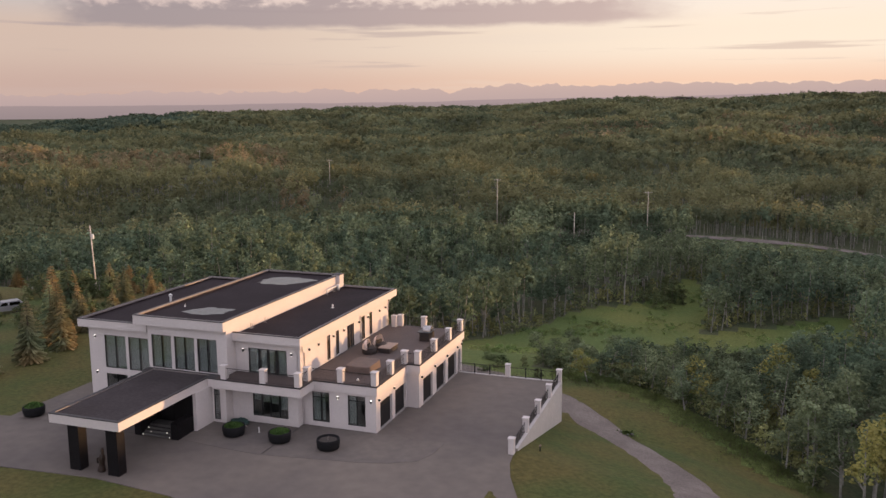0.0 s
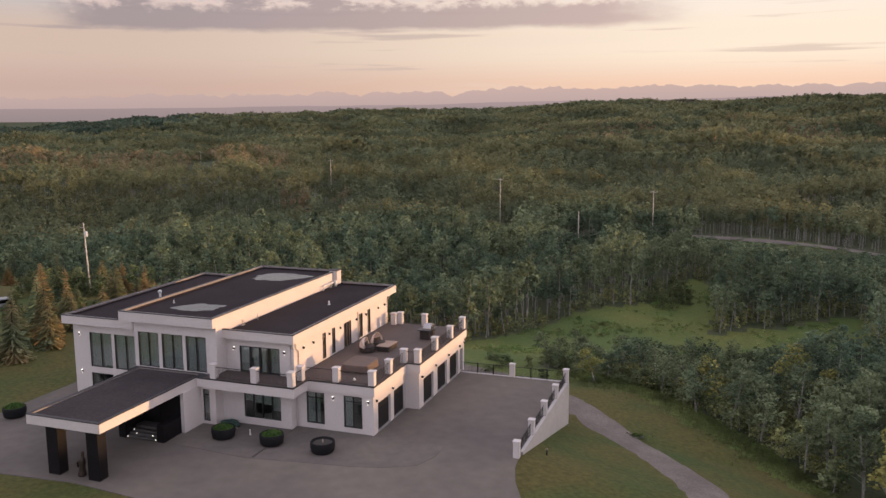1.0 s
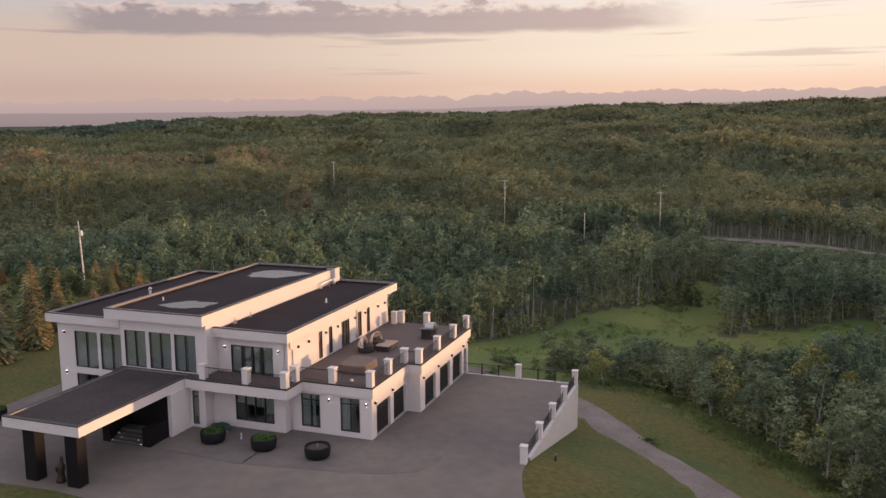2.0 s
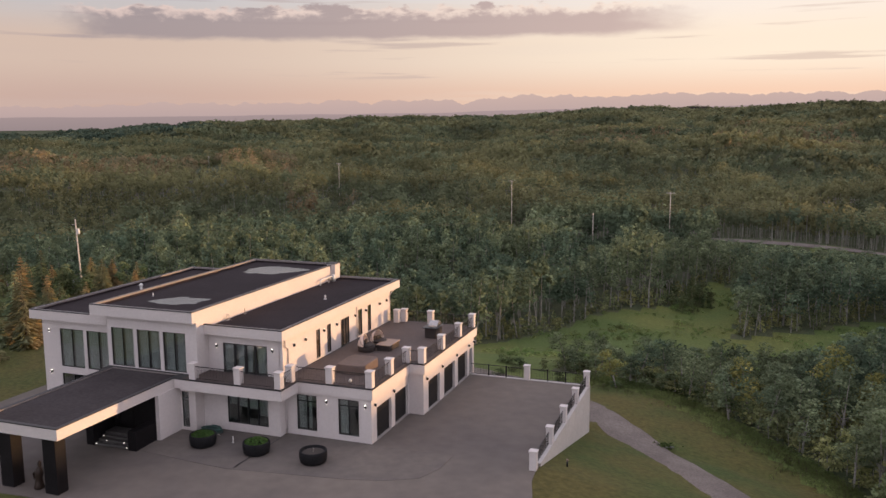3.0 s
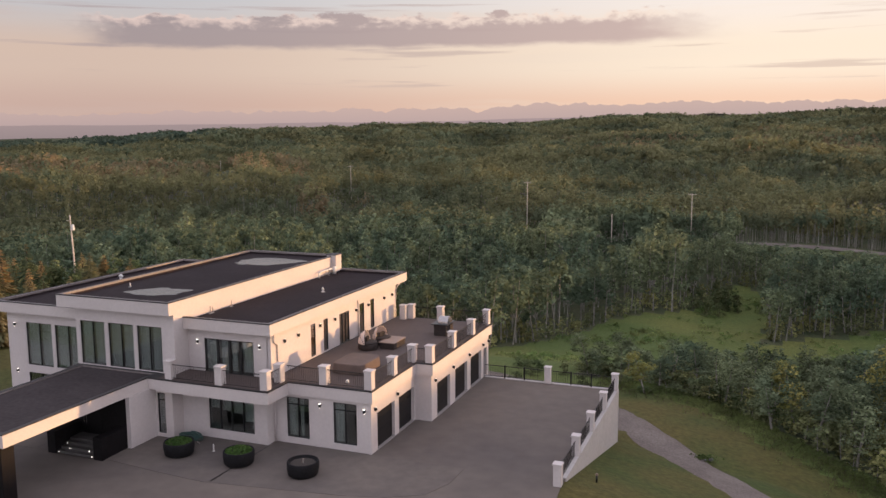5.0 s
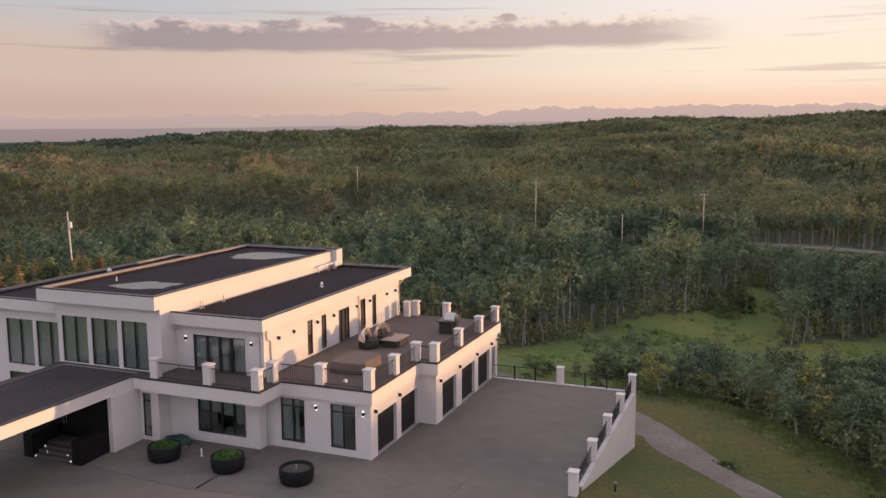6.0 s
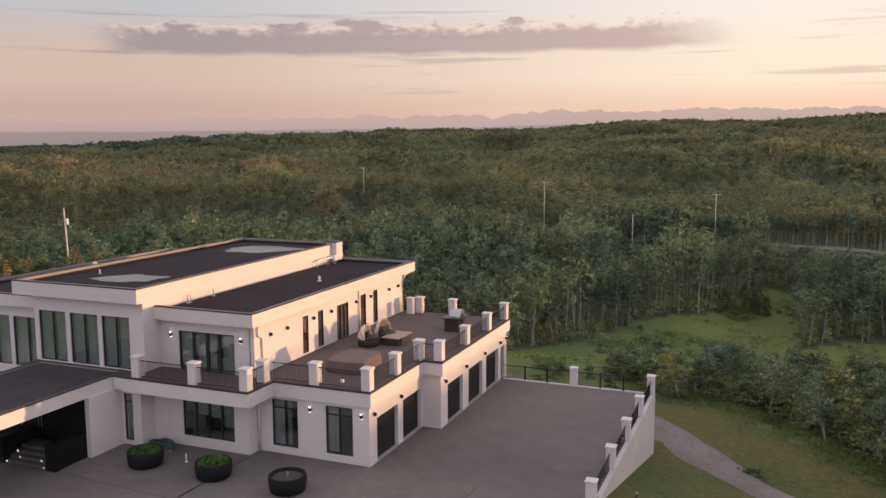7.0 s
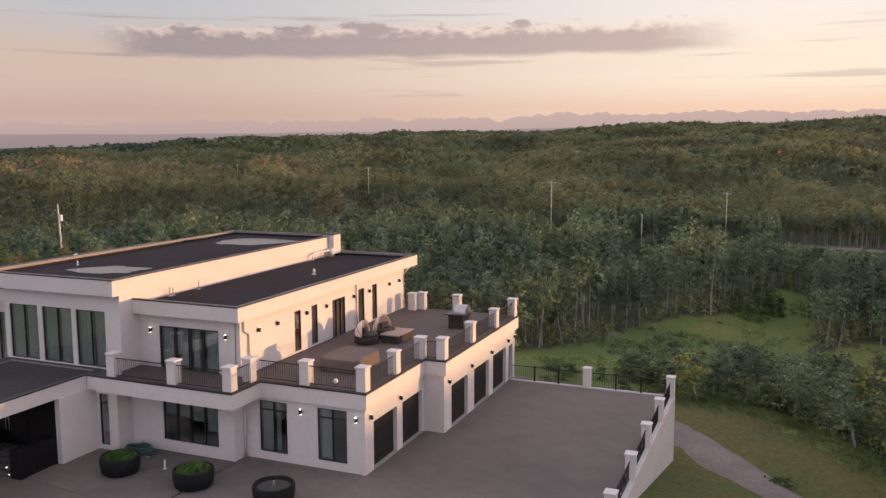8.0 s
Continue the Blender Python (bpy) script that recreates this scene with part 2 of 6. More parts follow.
M_BRUSH = leaf_material("brushwood_leaves", (0.172, 0.218, 0.122), (0.290, 0.290, 0.126), 0.09)
M_GOLD = leaf_material("sunlit_yellow_leaves", (0.232, 0.246, 0.088), (0.290, 0.268, 0.096), 0.3)
M_SHRUB = leaf_material("shrub_leaves", (0.108, 0.150, 0.074), (0.165, 0.182, 0.088), 0.3)
M_GLASS = glass_material("window_glass", (0.84, 0.885, 0.875))
M_FLOOR = two_tone("woodland_floor", (0.052, 0.070, 0.034), (0.080, 0.084, 0.044), 0.3, 6, 0.95, 0.36, 0.64, 0.6, 5, 2.5)
M_CURTAIN = material("pale_curtain", (0.70, 0.705, 0.69), 0.9, dark=0.85, light=1.1, coarse=3, fine=20)
M_BLIND = material("brown_blind", (0.21, 0.125, 0.085), 0.9, dark=0.8, light=1.15, coarse=3, fine=20)
M_ROOM = material("room_plaster", (0.40, 0.38, 0.36), 0.9)
M_STEEL = material("stainless_steel", (0.42, 0.40, 0.39), 0.24, 0.9, dark=0.9, light=1.05)
M_WICKER = material("dark_brown_wicker", (0.026, 0.019, 0.017), 0.75, dark=0.6, light=1.5, coarse=3, fine=40, bump=0.5, bump_scale=60)
M_CANVAS = material("sand_canvas_hood", (0.68, 0.56, 0.50), 0.9, dark=0.9, light=1.08, coarse=2, fine=25)
M_COVER = material("brown_furniture_cover", (0.115, 0.080, 0.065), 0.75, dark=0.85, light=1.2, coarse=1.5, fine=15, bump=0.3, bump_scale=6)
M_TOP = material("tan_stone_tabletop", (0.26, 0.185, 0.145), 0.5, dark=0.85, light=1.12, coarse=1.5, fine=15)
M_TUB = material("black_resin_planter", (0.010, 0.010, 0.011), 0.8, dark=0.7, light=1.4, coarse=2, spec=0.2)
M_SOIL = material("planter_soil", (0.05, 0.042, 0.036), 0.95)
M_PIPE = material("galvanised_pipe", (0.42, 0.38, 0.34), 0.5, 0.5)
M_WHITE_METAL = material("white_metal", (0.7, 0.69, 0.67), 0.5)
M_PLANT = leaf_material("planter_leaves", (0.080, 0.150, 0.045), (0.120, 0.190, 0.060), 0.8)
M_LAMP_DIM = glow_material("lamp_glass_dim", (1.0, 0.85, 0.65), 0.5)
M_LAMP = glow_material("lamp_glow", (1.0, 0.90, 0.78), 5.0)
M_STATUE = material("dark_bronze", (0.03, 0.018, 0.013), 0.45, 0.3)
M_CAR = material("silver_car_paint", (0.26, 0.26, 0.28), 0.35, 0.3)
M_TYRE = material("tyre_rubber", (0.012, 0.012, 0.012), 0.9)
M_CAR_GLASS = material("dark_car_glass", (0.01, 0.011, 0.012), 0.08)
M_LAMP_RED = material("tail_lamp_red", (0.25, 0.01, 0.01), 0.3)

# roof pond water: wet, smooth and reflecting
M_WATER = bpy.data.materials.new("roof_puddle")
M_WATER.use_nodes = True
_b = M_WATER.node_tree.nodes["Principled BSDF"]
_b.inputs["Base Color"].default_value = (0.042, 0.040, 0.042, 1)
_b.inputs["Roughness"].default_value = 0.2
_b.inputs["IOR"].default_value = 1.5


# ---------------------------------------------------------------- builders
def part(name, bm, mat, parent=None, label="", smooth=False):
    me = bpy.data.meshes.new(name)
    bm.to_mesh(me)
    bm.free()
    for one in mat if isinstance(mat, (list, tuple)) else (mat,):
        me.materials.append(one)
    if smooth:
        for p in me.polygons:
            p.use_smooth = True
    ob = new(name, me)
    if parent:
        ob.parent = parent
    return tagged(ob, label=label)


def thing(name, label, category, group="", m=None, kind=""):
    ob = new(name)
    ob.empty_display_size = 0.2
    if m is not None:
        ob.matrix_basis = m
    return tagged(ob, label, category, group, kind)


def box(bm, x0, x1, y0, y1, z0, z1, m=None, mat=0):
    vs = [bm.verts.new((x, y, z)) for z in (z0, z1) for y in (y0, y1) for x in (x0, x1)]
    if m is not None:
        for v in vs:
            v.co = m @ v.co
    for f in ((0, 2, 3, 1), (4, 5, 7, 6), (0, 1, 5, 4), (2, 6, 7, 3), (0, 4, 6, 2), (1, 3, 7, 5)):
        bm.faces.new([vs[i] for i in f]).material_index = mat
    return vs


def bevelled(bm, width, segments=1):
    bmesh.ops.bevel(bm, geom=list(bm.edges), offset=width, segments=segments, affect="EDGES", profile=0.5, clamp_overlap=True)
    return bm


def boxes(*rows, bevel=0.0):
    bm = bmesh.new()
    for r in rows:
        box(bm, *r)
    return bevelled(bm, bevel) if bevel else bm


def tube(bm, pts, radius, sides=8, mat=0):
    """A round bar through the points; radius may be one number or one for each point."""
    rings = []
    pts = [Vector(p) for p in pts]
    for i, p in enumerate(pts):
        way = (pts[min(i + 1, len(pts) - 1)] - pts[max(i - 1, 0)]).normalized()
        q = way.to_track_quat("Z", "Y")
        r = radius[i] if isinstance(radius, (list, tuple)) else radius
        rings.append([bm.verts.new(p + q @ Vector((r * math.cos(a), r * math.sin(a), 0))) for a in (2 * math.pi * k / sides for k in range(sides))])
    for a, b in zip(rings, rings[1:]):
        for k in range(sides):
            bm.faces.new((a[k], a[(k + 1) % sides], b[(k + 1) % sides], b[k])).material_index = mat
    bm.faces.new(rings[0][::-1]).material_index = mat
    bm.faces.new(rings[-1]).material_index = mat
    return bm


def lathe(bm, profile, sides=24, mat=0, m=None):
    rings = []
    for r, z in profile:
        rings.append([bm.verts.new((r * math.cos(2 * math.pi * k / sides), r * math.sin(2 * math.pi * k / sides), z)) for k in range(sides)])
    for a, b in zip(rings, rings[1:]):
        for k in range(sides):
            bm.faces.new((a[k], a[(k + 1) % sides], b[(k + 1) % sides], b[k])).material_index = mat
    bm.faces.new(rings[0][::-1]).material_index = mat
    bm.faces.new(rings[-1]).material_index = mat
    if m is not None:
        for ring in rings:
            for v in ring:
                v.co = m @ v.co
    return bm


def wall_frame(x, y, facing):
    """Local axes of a wall: u along it, d out of it, v up. facing: 'front' looks to -y, 'right' looks to +x, 'left' to -x, 'back' to +y."""
    u, d = {"front": ((1, 0, 0), (0, -1, 0)), "right": ((0, 1, 0), (1, 0, 0)), "left": ((0, 1, 0), (-1, 0, 0)), "back": ((1, 0, 0), (0, 1, 0))}[facing]
    m = Matrix((u, d, (0, 0, 1))).transposed().to_4x4()
    m.translation = (x, y, 0)
    return m


def wall(name, x, y, facing, length, z0, z1, parent, mat, openings=(), thick=0.3, label=""):
    """A wall with thickness whose openings go right through."""
    m = wall_frame(x, y, facing)
    us = sorted({0.0, length, *(o[0] for o in openings), *(o[1] for o in openings)})
    vs = sorted({z0, z1, *(o[2] for o in openings), *(o[3] for o in openings)})

    def solid(i, j):
        if not (0 <= i < len(us) - 1 and 0 <= j < len(vs) - 1):
            return False
        a, b = (us[i] + us[i + 1]) / 2, (vs[j] + vs[j + 1]) / 2
        return not any(o[0] < a < o[1] and o[2] < b < o[3] for o in openings)

    bm = bmesh.new()
    made = {}

    def vert(i, j, k):
        if (i, j, k) not in made:
            made[i, j, k] = bm.verts.new(m @ Vector((us[i], -thick * k, vs[j])))
        return made[i, j, k]

    for i in range(len(us) - 1):
        for j in range(len(vs) - 1):
            if not solid(i, j):
                continue
            for k in (0, 1):
                bm.faces.new([vert(i, j, k), vert(i + 1, j, k), vert(i + 1, j + 1, k), vert(i, j + 1, k)])
            for (di, dj), (a, b) in {(-1, 0): ((i, j), (i, j + 1)), (1, 0): ((i + 1, j), (i + 1, j + 1)), (0, -1): ((i, j), (i + 1, j)), (0, 1): ((i, j + 1), (i + 1, j + 1))}.items():
                if not solid(i + di, j + dj):
                    bm.faces.new([vert(*a, 0), vert(*b, 0), vert(*b, 1), vert(*a, 1)])
    bmesh.ops.recalc_face_normals(bm, faces=bm.faces)
    return part(name, bm, mat, parent, label)


def window(x, y, facing, u0, u1, z0, z1, parent, splits=(), bar=0.048, inset=0.10, transom=(), sill=False, name="window", curtain=None, label="black-framed window", cloth=None, hang=0.11):
    """A framed window in a wall's opening: frame with mullions, a pane in each light."""
    m = wall_frame(x, y, facing)
    d1 = -inset + 0.05
    cols = [u0, *splits, u1]
    rows = [z0, *transom, z1]
    holes = [(a + (bar if a == u0 else bar / 2), b - (bar if b == u1 else bar / 2), c + (bar if c == z0 else bar / 2), e - (bar if e == z1 else bar / 2))
             for a, b in zip(cols, cols[1:]) for c, e in zip(rows, rows[1:]) if b - a > 2 * bar]
    holes = [(a - u0, b - u0, c, e) for a, b, c, e in holes]
    start = m @ Vector((u0, d1, 0))
    w = wall(name, start.x, start.y, facing, u1 - u0, z0, z1, parent, M_FRAME, holes, 0.1, label)
    for a, b in zip(cols, cols[1:]):
        for c, e in zip(rows, rows[1:]):
            if b - a < 2 * bar:
                continue
            bm = bmesh.new()
            box(bm, a + bar * 0.45, b - bar * 0.45, -inset - 0.012, -inset + 0.012, c + bar * 0.45, e - bar * 0.45, m)
            bmesh.ops.recalc_face_normals(bm, faces=bm.faces)
            p = part("pane", bm, M_GLASS, w)
            p.visible_shadow = False
    if curtain:
        # folds of cloth hang behind the glass: (from, to, bottom, top) along the wall
        for a, b, c, e in curtain:
            bm = bmesh.new()
            n = max(6, int((b - a) / 0.07))
            vs = [[bm.verts.new(m @ Vector((a + (b - a) * k / n, -inset - hang - 0.02 * math.cos(k * 2.1), z))) for z in (c, e)] for k in range(n + 1)]
            for p, q in zip(vs, vs[1:]):
                bm.faces.new((p[0], q[0], q[1], p[1]))
            bmesh.ops.solidify(bm, geom=bm.faces[:], thickness=0.01)
            part("curtain", bm, cloth or M_CURTAIN, w, "brown closed blind" if cloth else "pale closed curtain")
    return w

# ---------------------------------------------------------------- the land
def ramp_to(v, a, b):
    t = np.clip((np.asarray(v, float) - a) / (b - a), 0, 1)
    return t * t * (3 - 2 * t)


def front_slope(y):
    """The forecourt falls gently away from the house front."""
    return 0.027 * min(max(y + 5, -35), 0)


def land(x, y):
    """Height of the ground: a level house site on a rise, a wide wooded basin behind it, and woods rising slowly to a far ridge."""
    x, y = np.asarray(x, float), np.asarray(y, float)
    dist = np.hypot(x - 20, y + 40)
    az = np.degrees(np.arctan2(x - 20, y + 40))
    floor = np.interp(dist, [60, 90, 110, 136, 180, 206, 250, 300, 343, 420, 510, 600, 700], [-5.5, -8.5, -11, -13.5, -14, -13.5, -14, -14.5, -13.5, -10, -7.5, -4.5, 0])
    ridge = np.interp(az, [-60, -50, -44, -40, -34, -25, -15.5, -6, 4.5, 12, 20, 34], [-16, -9, -1, 8, 19.5, 25, 27, 34.5, 36, 43, 18, 2])
    rise = np.clip((dist - 700) / 1020, 0, 1)
    past = 1 - 0.6 * ramp_to(dist, 1760, 2600)
    far = np.where(dist < 700, floor, rise * ridge * past)
    far = far - 2.5 * ramp_to(x, 0, 22) * (1 - ramp_to(dist, 150, 200))
    far = far + 4.5 * (1 - ramp_to(az, -38, -28)) * (1 - ramp_to(dist, 150, 210))
    roll = np.sin(x * 0.011 + 1.3) * np.cos(y * 0.009 + 0.4) * 3.0 + np.sin(x * 0.020 - y * 0.027) * 2.2
    knolls = 3.6 * np.sin(x * 0.031 + 0.6 + 0.8 * np.sin(y * 0.013)) * np.sin(y * 0.040 + x * 0.014) + 1.1 * np.sin(x * 0.09 + y * 0.05)
    folds = 9.0 * np.sin(dist * 0.0165 + 1.9 * np.sin(az * 0.13 + 0.7)) * np.sin(az * 0.21 + 1.1 * np.sin(dist * 0.006))
    far = far + roll * ramp_to(dist, 200, 420) + knolls * ramp_to(dist, 190, 280) + folds * ramp_to(az, -42, -26) * ramp_to(dist, 620, 900) * (1 - 0.8 * ramp_to(dist, 1500, 1700))

    # spurs and hollows across the woods
    def spur(mid, wide, tall, lo, hi):
        side = ramp_to(az, lo - 5, lo + 5) * (1 - ramp_to(az, hi - 5, hi + 5))
        return tall * side * np.exp(-(((dist - mid) / wide) ** 2))

    far = far + spur(275, 50, -6, -75, -24) + spur(480, 60, 2.5, -75, -33) + spur(690, 130, -13, -75, -34)
    far = far + spur(265, 24, 4, -31, -19) + spur(320, 30, 2.5, -33, -14) + spur(535, 45, 5, -30, -12) + spur(610, 30, -6, -24, -12)
    far = far + spur(560, 60, 9, -12, 4) - spur(690, 40, 4, -10, -2) + 5.0 * ramp_to(az, -18, -8) * ramp_to(dist, 650, 760) + spur(420, 35, -4, -8, 20) + spur(345, 28, 3, -6, 20)
    # out of view: open low country towards the sunset, and an added rise that keeps the low sun off the valley floor
    bearing = np.degrees(np.arctan2(x, y - 5))
    sunset = ramp_to(bearing, 49, 55) * ramp_to(x, 60, 120)
    far = far + (9.2 + 5.3 * (1 - ramp_to(y, 240, 310))) * ramp_to(x, 95, 170) * (1 - ramp_to(x, 330, 480)) * ramp_to(bearing, 14, 22) * (1 - ramp_to(y, 300, 500))
    # unseen crest, added to keep the sun off the yard and lower walls
    crest = np.exp(-(((x - 165) / 28) ** 2))
    far = far * (1 - sunset) + (-14 + 22.1 * crest) * sunset
    # outer side of the retaining wall and the lawn falling to the track
    drop = np.clip(y / 17.6, 0, 1.06) * 3.9
    side = -drop - 0.16 * np.clip(x - 12, 0, 40) * ramp_to(y, -14, 4)
    back_edge = 18.6 + 23 * (1 - ramp_to(x, -52, -36))
    k = ramp_to(y, back_edge, back_edge + np.where(x > -36, 50, 18))
    near = np.where(x > 11.7, side, 0.027 * np.clip(y + 5, -35, 0))
    near = near - 1.2 * (1 - ramp_to(x, -75, -45))
    behind = ramp_to(y, back_edge - 0.3, back_edge + np.where(x > -31, 0.1, 9)) * 4.13 * (x <= 11.7)
    h = near * (1 - k) + far * k
    h = np.where(x > 11.7, h, (near - behind) * (1 - k) + far * k)
    west = ramp_to(-x, 85, 120)
    h = h * (1 - west) + far * west
    return h


def height(x, y):
    return float(land(x, y))


xs = np.unique(np.concatenate([np.arange(-60, 60, 1.2), [11.68, 11.72], np.linspace(-420, -60, 60), np.linspace(60, 300, 40), np.linspace(-1500, -420, 60), np.linspace(-4200, -1500, 20), np.linspace(300, 700, 36), np.linspace(700, 3200, 20)]))
ys = np.unique(np.concatenate([np.arange(-20, 100, 1.2), [18.28, 18.72], np.linspace(-120, -20, 24), np.linspace(100, 420, 80), np.linspace(420, 1000, 50), np.linspace(1000, 2000, 45), np.linspace(2000, 4600, 24), np.linspace(-1500, -120, 20)]))
gx, gy = np.meshgrid(xs, ys)
gz = land(gx, gy) - 0.06
me = bpy.data.meshes.new("ground")
nx, ny = len(xs), len(ys)
idx = np.arange(nx * ny).reshape(ny, nx)
quads = np.stack([idx[:-1, :-1], idx[:-1, 1:], idx[1:, 1:], idx[1:, :-1]], -1).reshape(-1, 4)
me.from_pydata(np.stack([gx, gy, gz], -1).reshape(-1, 3).tolist(), [], quads.tolist())
for p in me.polygons:
    p.use_smooth = True
me.materials.append(M_GRASS)
me.materials.append(M_FLOOR)
me.materials.append(M_LAWN)
ground = tagged(new("ground", me), "green mown lawn and rough meadow grass falling to woods", "ground", kind="structure")


def flat(name, outline, mat, lift, label, category, thick=0.12):
    """A paved sheet with an edge, lying on the level site and its sloping front."""
    bm = bmesh.new()
    vs = [bm.verts.new((x, y, 0)) for x, y in outline]
    es = [bm.edges.new((p, q)) for p, q in zip(vs, vs[1:] + vs[:1])]
    bmesh.ops.triangle_fill(bm, use_beauty=True, use_dissolve=False, edges=es, normal=(0, 0, 1))
    for cut in (-5.0, -40.0):
        bmesh.ops.bisect_plane(bm, geom=bm.verts[:] + bm.edges[:] + bm.faces[:], plane_co=(0, cut, 0), plane_no=(0, 1, 0))
    for v in bm.verts:
        v.co.z = front_slope(v.co.y) + lift
    for f in bm.faces:
        if f.normal.z < 0:
            f.normal_flip()
    low = bmesh.ops.extrude_face_region(bm, geom=bm.faces[:])
    for v in low["geom"]:
        if isinstance(v, bmesh.types.BMVert):
            v.co.z -= thick
    bmesh.ops.recalc_face_normals(bm, faces=bm.faces)
    return tagged(part(name, bm, mat), label, category, kind="structure")


flat("pavement", [(-32.3, 18.5), (-32.3, -6.4), (-50, -7.6), (-90, -8.5), (-90, -16.5), (-40, -15.4), (-25, -14.6), (-16.5, -14.0), (-9.3, -14.7), (-5, -16.0), (-1.5, -19.0), (1, -24), (2, -34), (2, -90),
                  (24, -90), (24, -34), (20, -20), (16.4, -12), (13.9, -7.6), (12.6, -4.6), (11.95, -2.2), (11.8, -0.5), (11.8, 18.5)], M_YARD, 0.0, "wide grey paved forecourt with faint stains", "pavement")
flat("patio", [(-31.5, 0.1), (-31.5, -6.3), (-14.3, -6.2), (-10.8, -6.6), (-7.3, -6.85), (-2.9, -6.3), (1.0, -5.8), (3.4, -5.2), (5.2, -4.2), (5.9, -2.4), (6.0, -0.1), (-0.2, -0.1), (-0.2, 0.05), (-6.7, 0.05)], M_PATIO, 0.02, "darker concrete patio along the front wall", "patio", 0.1)
joint = boxes((-0.04, 0.04, -5.8, 0, 0.024, 0.028))
ob = tagged(part("patio_joint", joint, M_RAIL), "dark expansion joint in the patio", "joint", kind="structure")
ob.matrix_basis = pose(-6.66, -0.9, 0, 0, 0, -1.5)


def strip(name, line, width, mat, lift, label, category):
    """A track that follows the land, with soft uneven edges."""
    bm = bmesh.new()
    rng = random.Random(4)
    pts = []
    for (x0, y0), (x1, y1) in zip(line, line[1:]):
        n = max(2, int(math.hypot(x1 - x0, y1 - y0) / 1.0))
        pts += [(x0 + (x1 - x0) * i / n, y0 + (y1 - y0) * i / n) for i in range(n)]
    pts.append(line[-1])
    for _ in range(4):
        pts = [pts[0]] + [((a[0] + 2 * b[0] + c[0]) / 4, (a[1] + 2 * b[1] + c[1]) / 4) for a, b, c in zip(pts, pts[1:], pts[2:])] + [pts[-1]]
    rows = []
    for i, p in enumerate(pts):
        q, r = pts[min(i + 1, len(pts) - 1)], pts[max(i - 1, 0)]
        way = Vector((q[0] - r[0], q[1] - r[1], 0)).normalized()
        side = Vector((-way.y, way.x, 0))
        row = []
        for s in (-0.5, -0.25, 0, 0.25, 0.5):
            w = width * s + (rng.uniform(-0.18, 0.18) if abs(s) == 0.5 else 0)
            v = Vector((*p, 0)) + side * w
            row.append(bm.verts.new((v.x, v.y, height(v.x, v.y) + lift + (0.0 if abs(s) < 0.4 else -0.14))))
        rows.append(row)
    for a, b in zip(rows, rows[1:]):
        for k in range(4):
            bm.faces.new((a[k], b[k], b[k + 1], a[k + 1]))
    bmesh.ops.recalc_face_normals(bm, faces=bm.faces)
    ob = part(name, bm, mat, smooth=True)
    return tagged(ob, label, category, kind="structure")


strip("gravel_track", [(-6, 36), (2, 31.5), (7.5, 27.6), (11.5, 24.0), (13.6, 21.8), (16.7, 18.4), (19.0, 15.6), (21.0, 12.6), (22.9, 9.4), (24.5, 6.0), (25.8, 1.5), (26.6, -4)], 4.2, M_GRAVEL, 0.06, "pale gravel track curving down round the lawn", "track")
ROAD = [(-4, 219), (6, 216), (14, 212), (22, 207), (31, 203.2), (44, 199), (57, 197), (80, 192), (120, 180)]
strip("road", ROAD, 6.0, M_GRAVEL, 0.35, "distant grey country road between trees", "road")

# ---------------------------------------------------------------- far distance
CENTRE = (20.0, -40.0)


def ring(name, radius, az0, az1, n, low, top, mat, label):
    """A far skyline: top gives its elevation in degrees at each bearing."""
    bm = bmesh.new()
    row = []
    for i in range(n + 1):
        az = az0 + (az1 - az0) * i / n
        x, y = CENTRE[0] + radius * math.sin(radians(az)), CENTRE[1] + radius * math.cos(radians(az))
        row.append((bm.verts.new((x, y, 20 + radius * math.tan(radians(low)))), bm.verts.new((x, y, 20 + radius * math.tan(radians(top(az)))))))
    for a, b in zip(row, row[1:]):
        bm.faces.new((a[0], b[0], b[1], a[1]))
    return tagged(part(name, bm, mat), label, "backdrop", kind="structure")


def fractal(a, seed, octaves=5):
    return sum(noise.noise(Vector((a * 2**k, seed + 7 * k, 0))) / 1.7**k for k in range(octaves))


def peaks(az):
    """Skyline of the far range: low to the west, sharper and higher ahead."""
    crest = 1.46 + 0.010 * (az + 25) + 0.26 * math.exp(-(((az + 13) / 3.4) ** 2)) + 0.14 * math.exp(-(((az + 3.5) / 3.0) ** 2))
    return crest - 0.06 * (1 - float(ramp_to(az, -42, -30))) + 0.14 * fractal(az * 0.25, 3.1) + 0.34 * (0.4 - abs(fractal(az * 0.42, 9.7, 6)))


# glowing sheets: the haze lies in their colours, not in the air
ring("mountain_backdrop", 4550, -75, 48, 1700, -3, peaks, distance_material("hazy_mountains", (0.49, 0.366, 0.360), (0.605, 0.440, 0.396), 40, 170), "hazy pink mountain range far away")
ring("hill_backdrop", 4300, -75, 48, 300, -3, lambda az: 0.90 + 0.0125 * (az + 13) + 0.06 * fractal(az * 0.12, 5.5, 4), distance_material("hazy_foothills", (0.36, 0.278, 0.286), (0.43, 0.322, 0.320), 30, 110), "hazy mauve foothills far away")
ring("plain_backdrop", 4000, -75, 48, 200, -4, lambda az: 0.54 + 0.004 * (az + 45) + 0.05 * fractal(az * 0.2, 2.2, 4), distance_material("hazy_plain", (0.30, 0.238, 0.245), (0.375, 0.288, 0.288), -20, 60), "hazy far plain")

# the evening sky in the view: a far sheet with its cloud bank
SKY_R = 4700.0


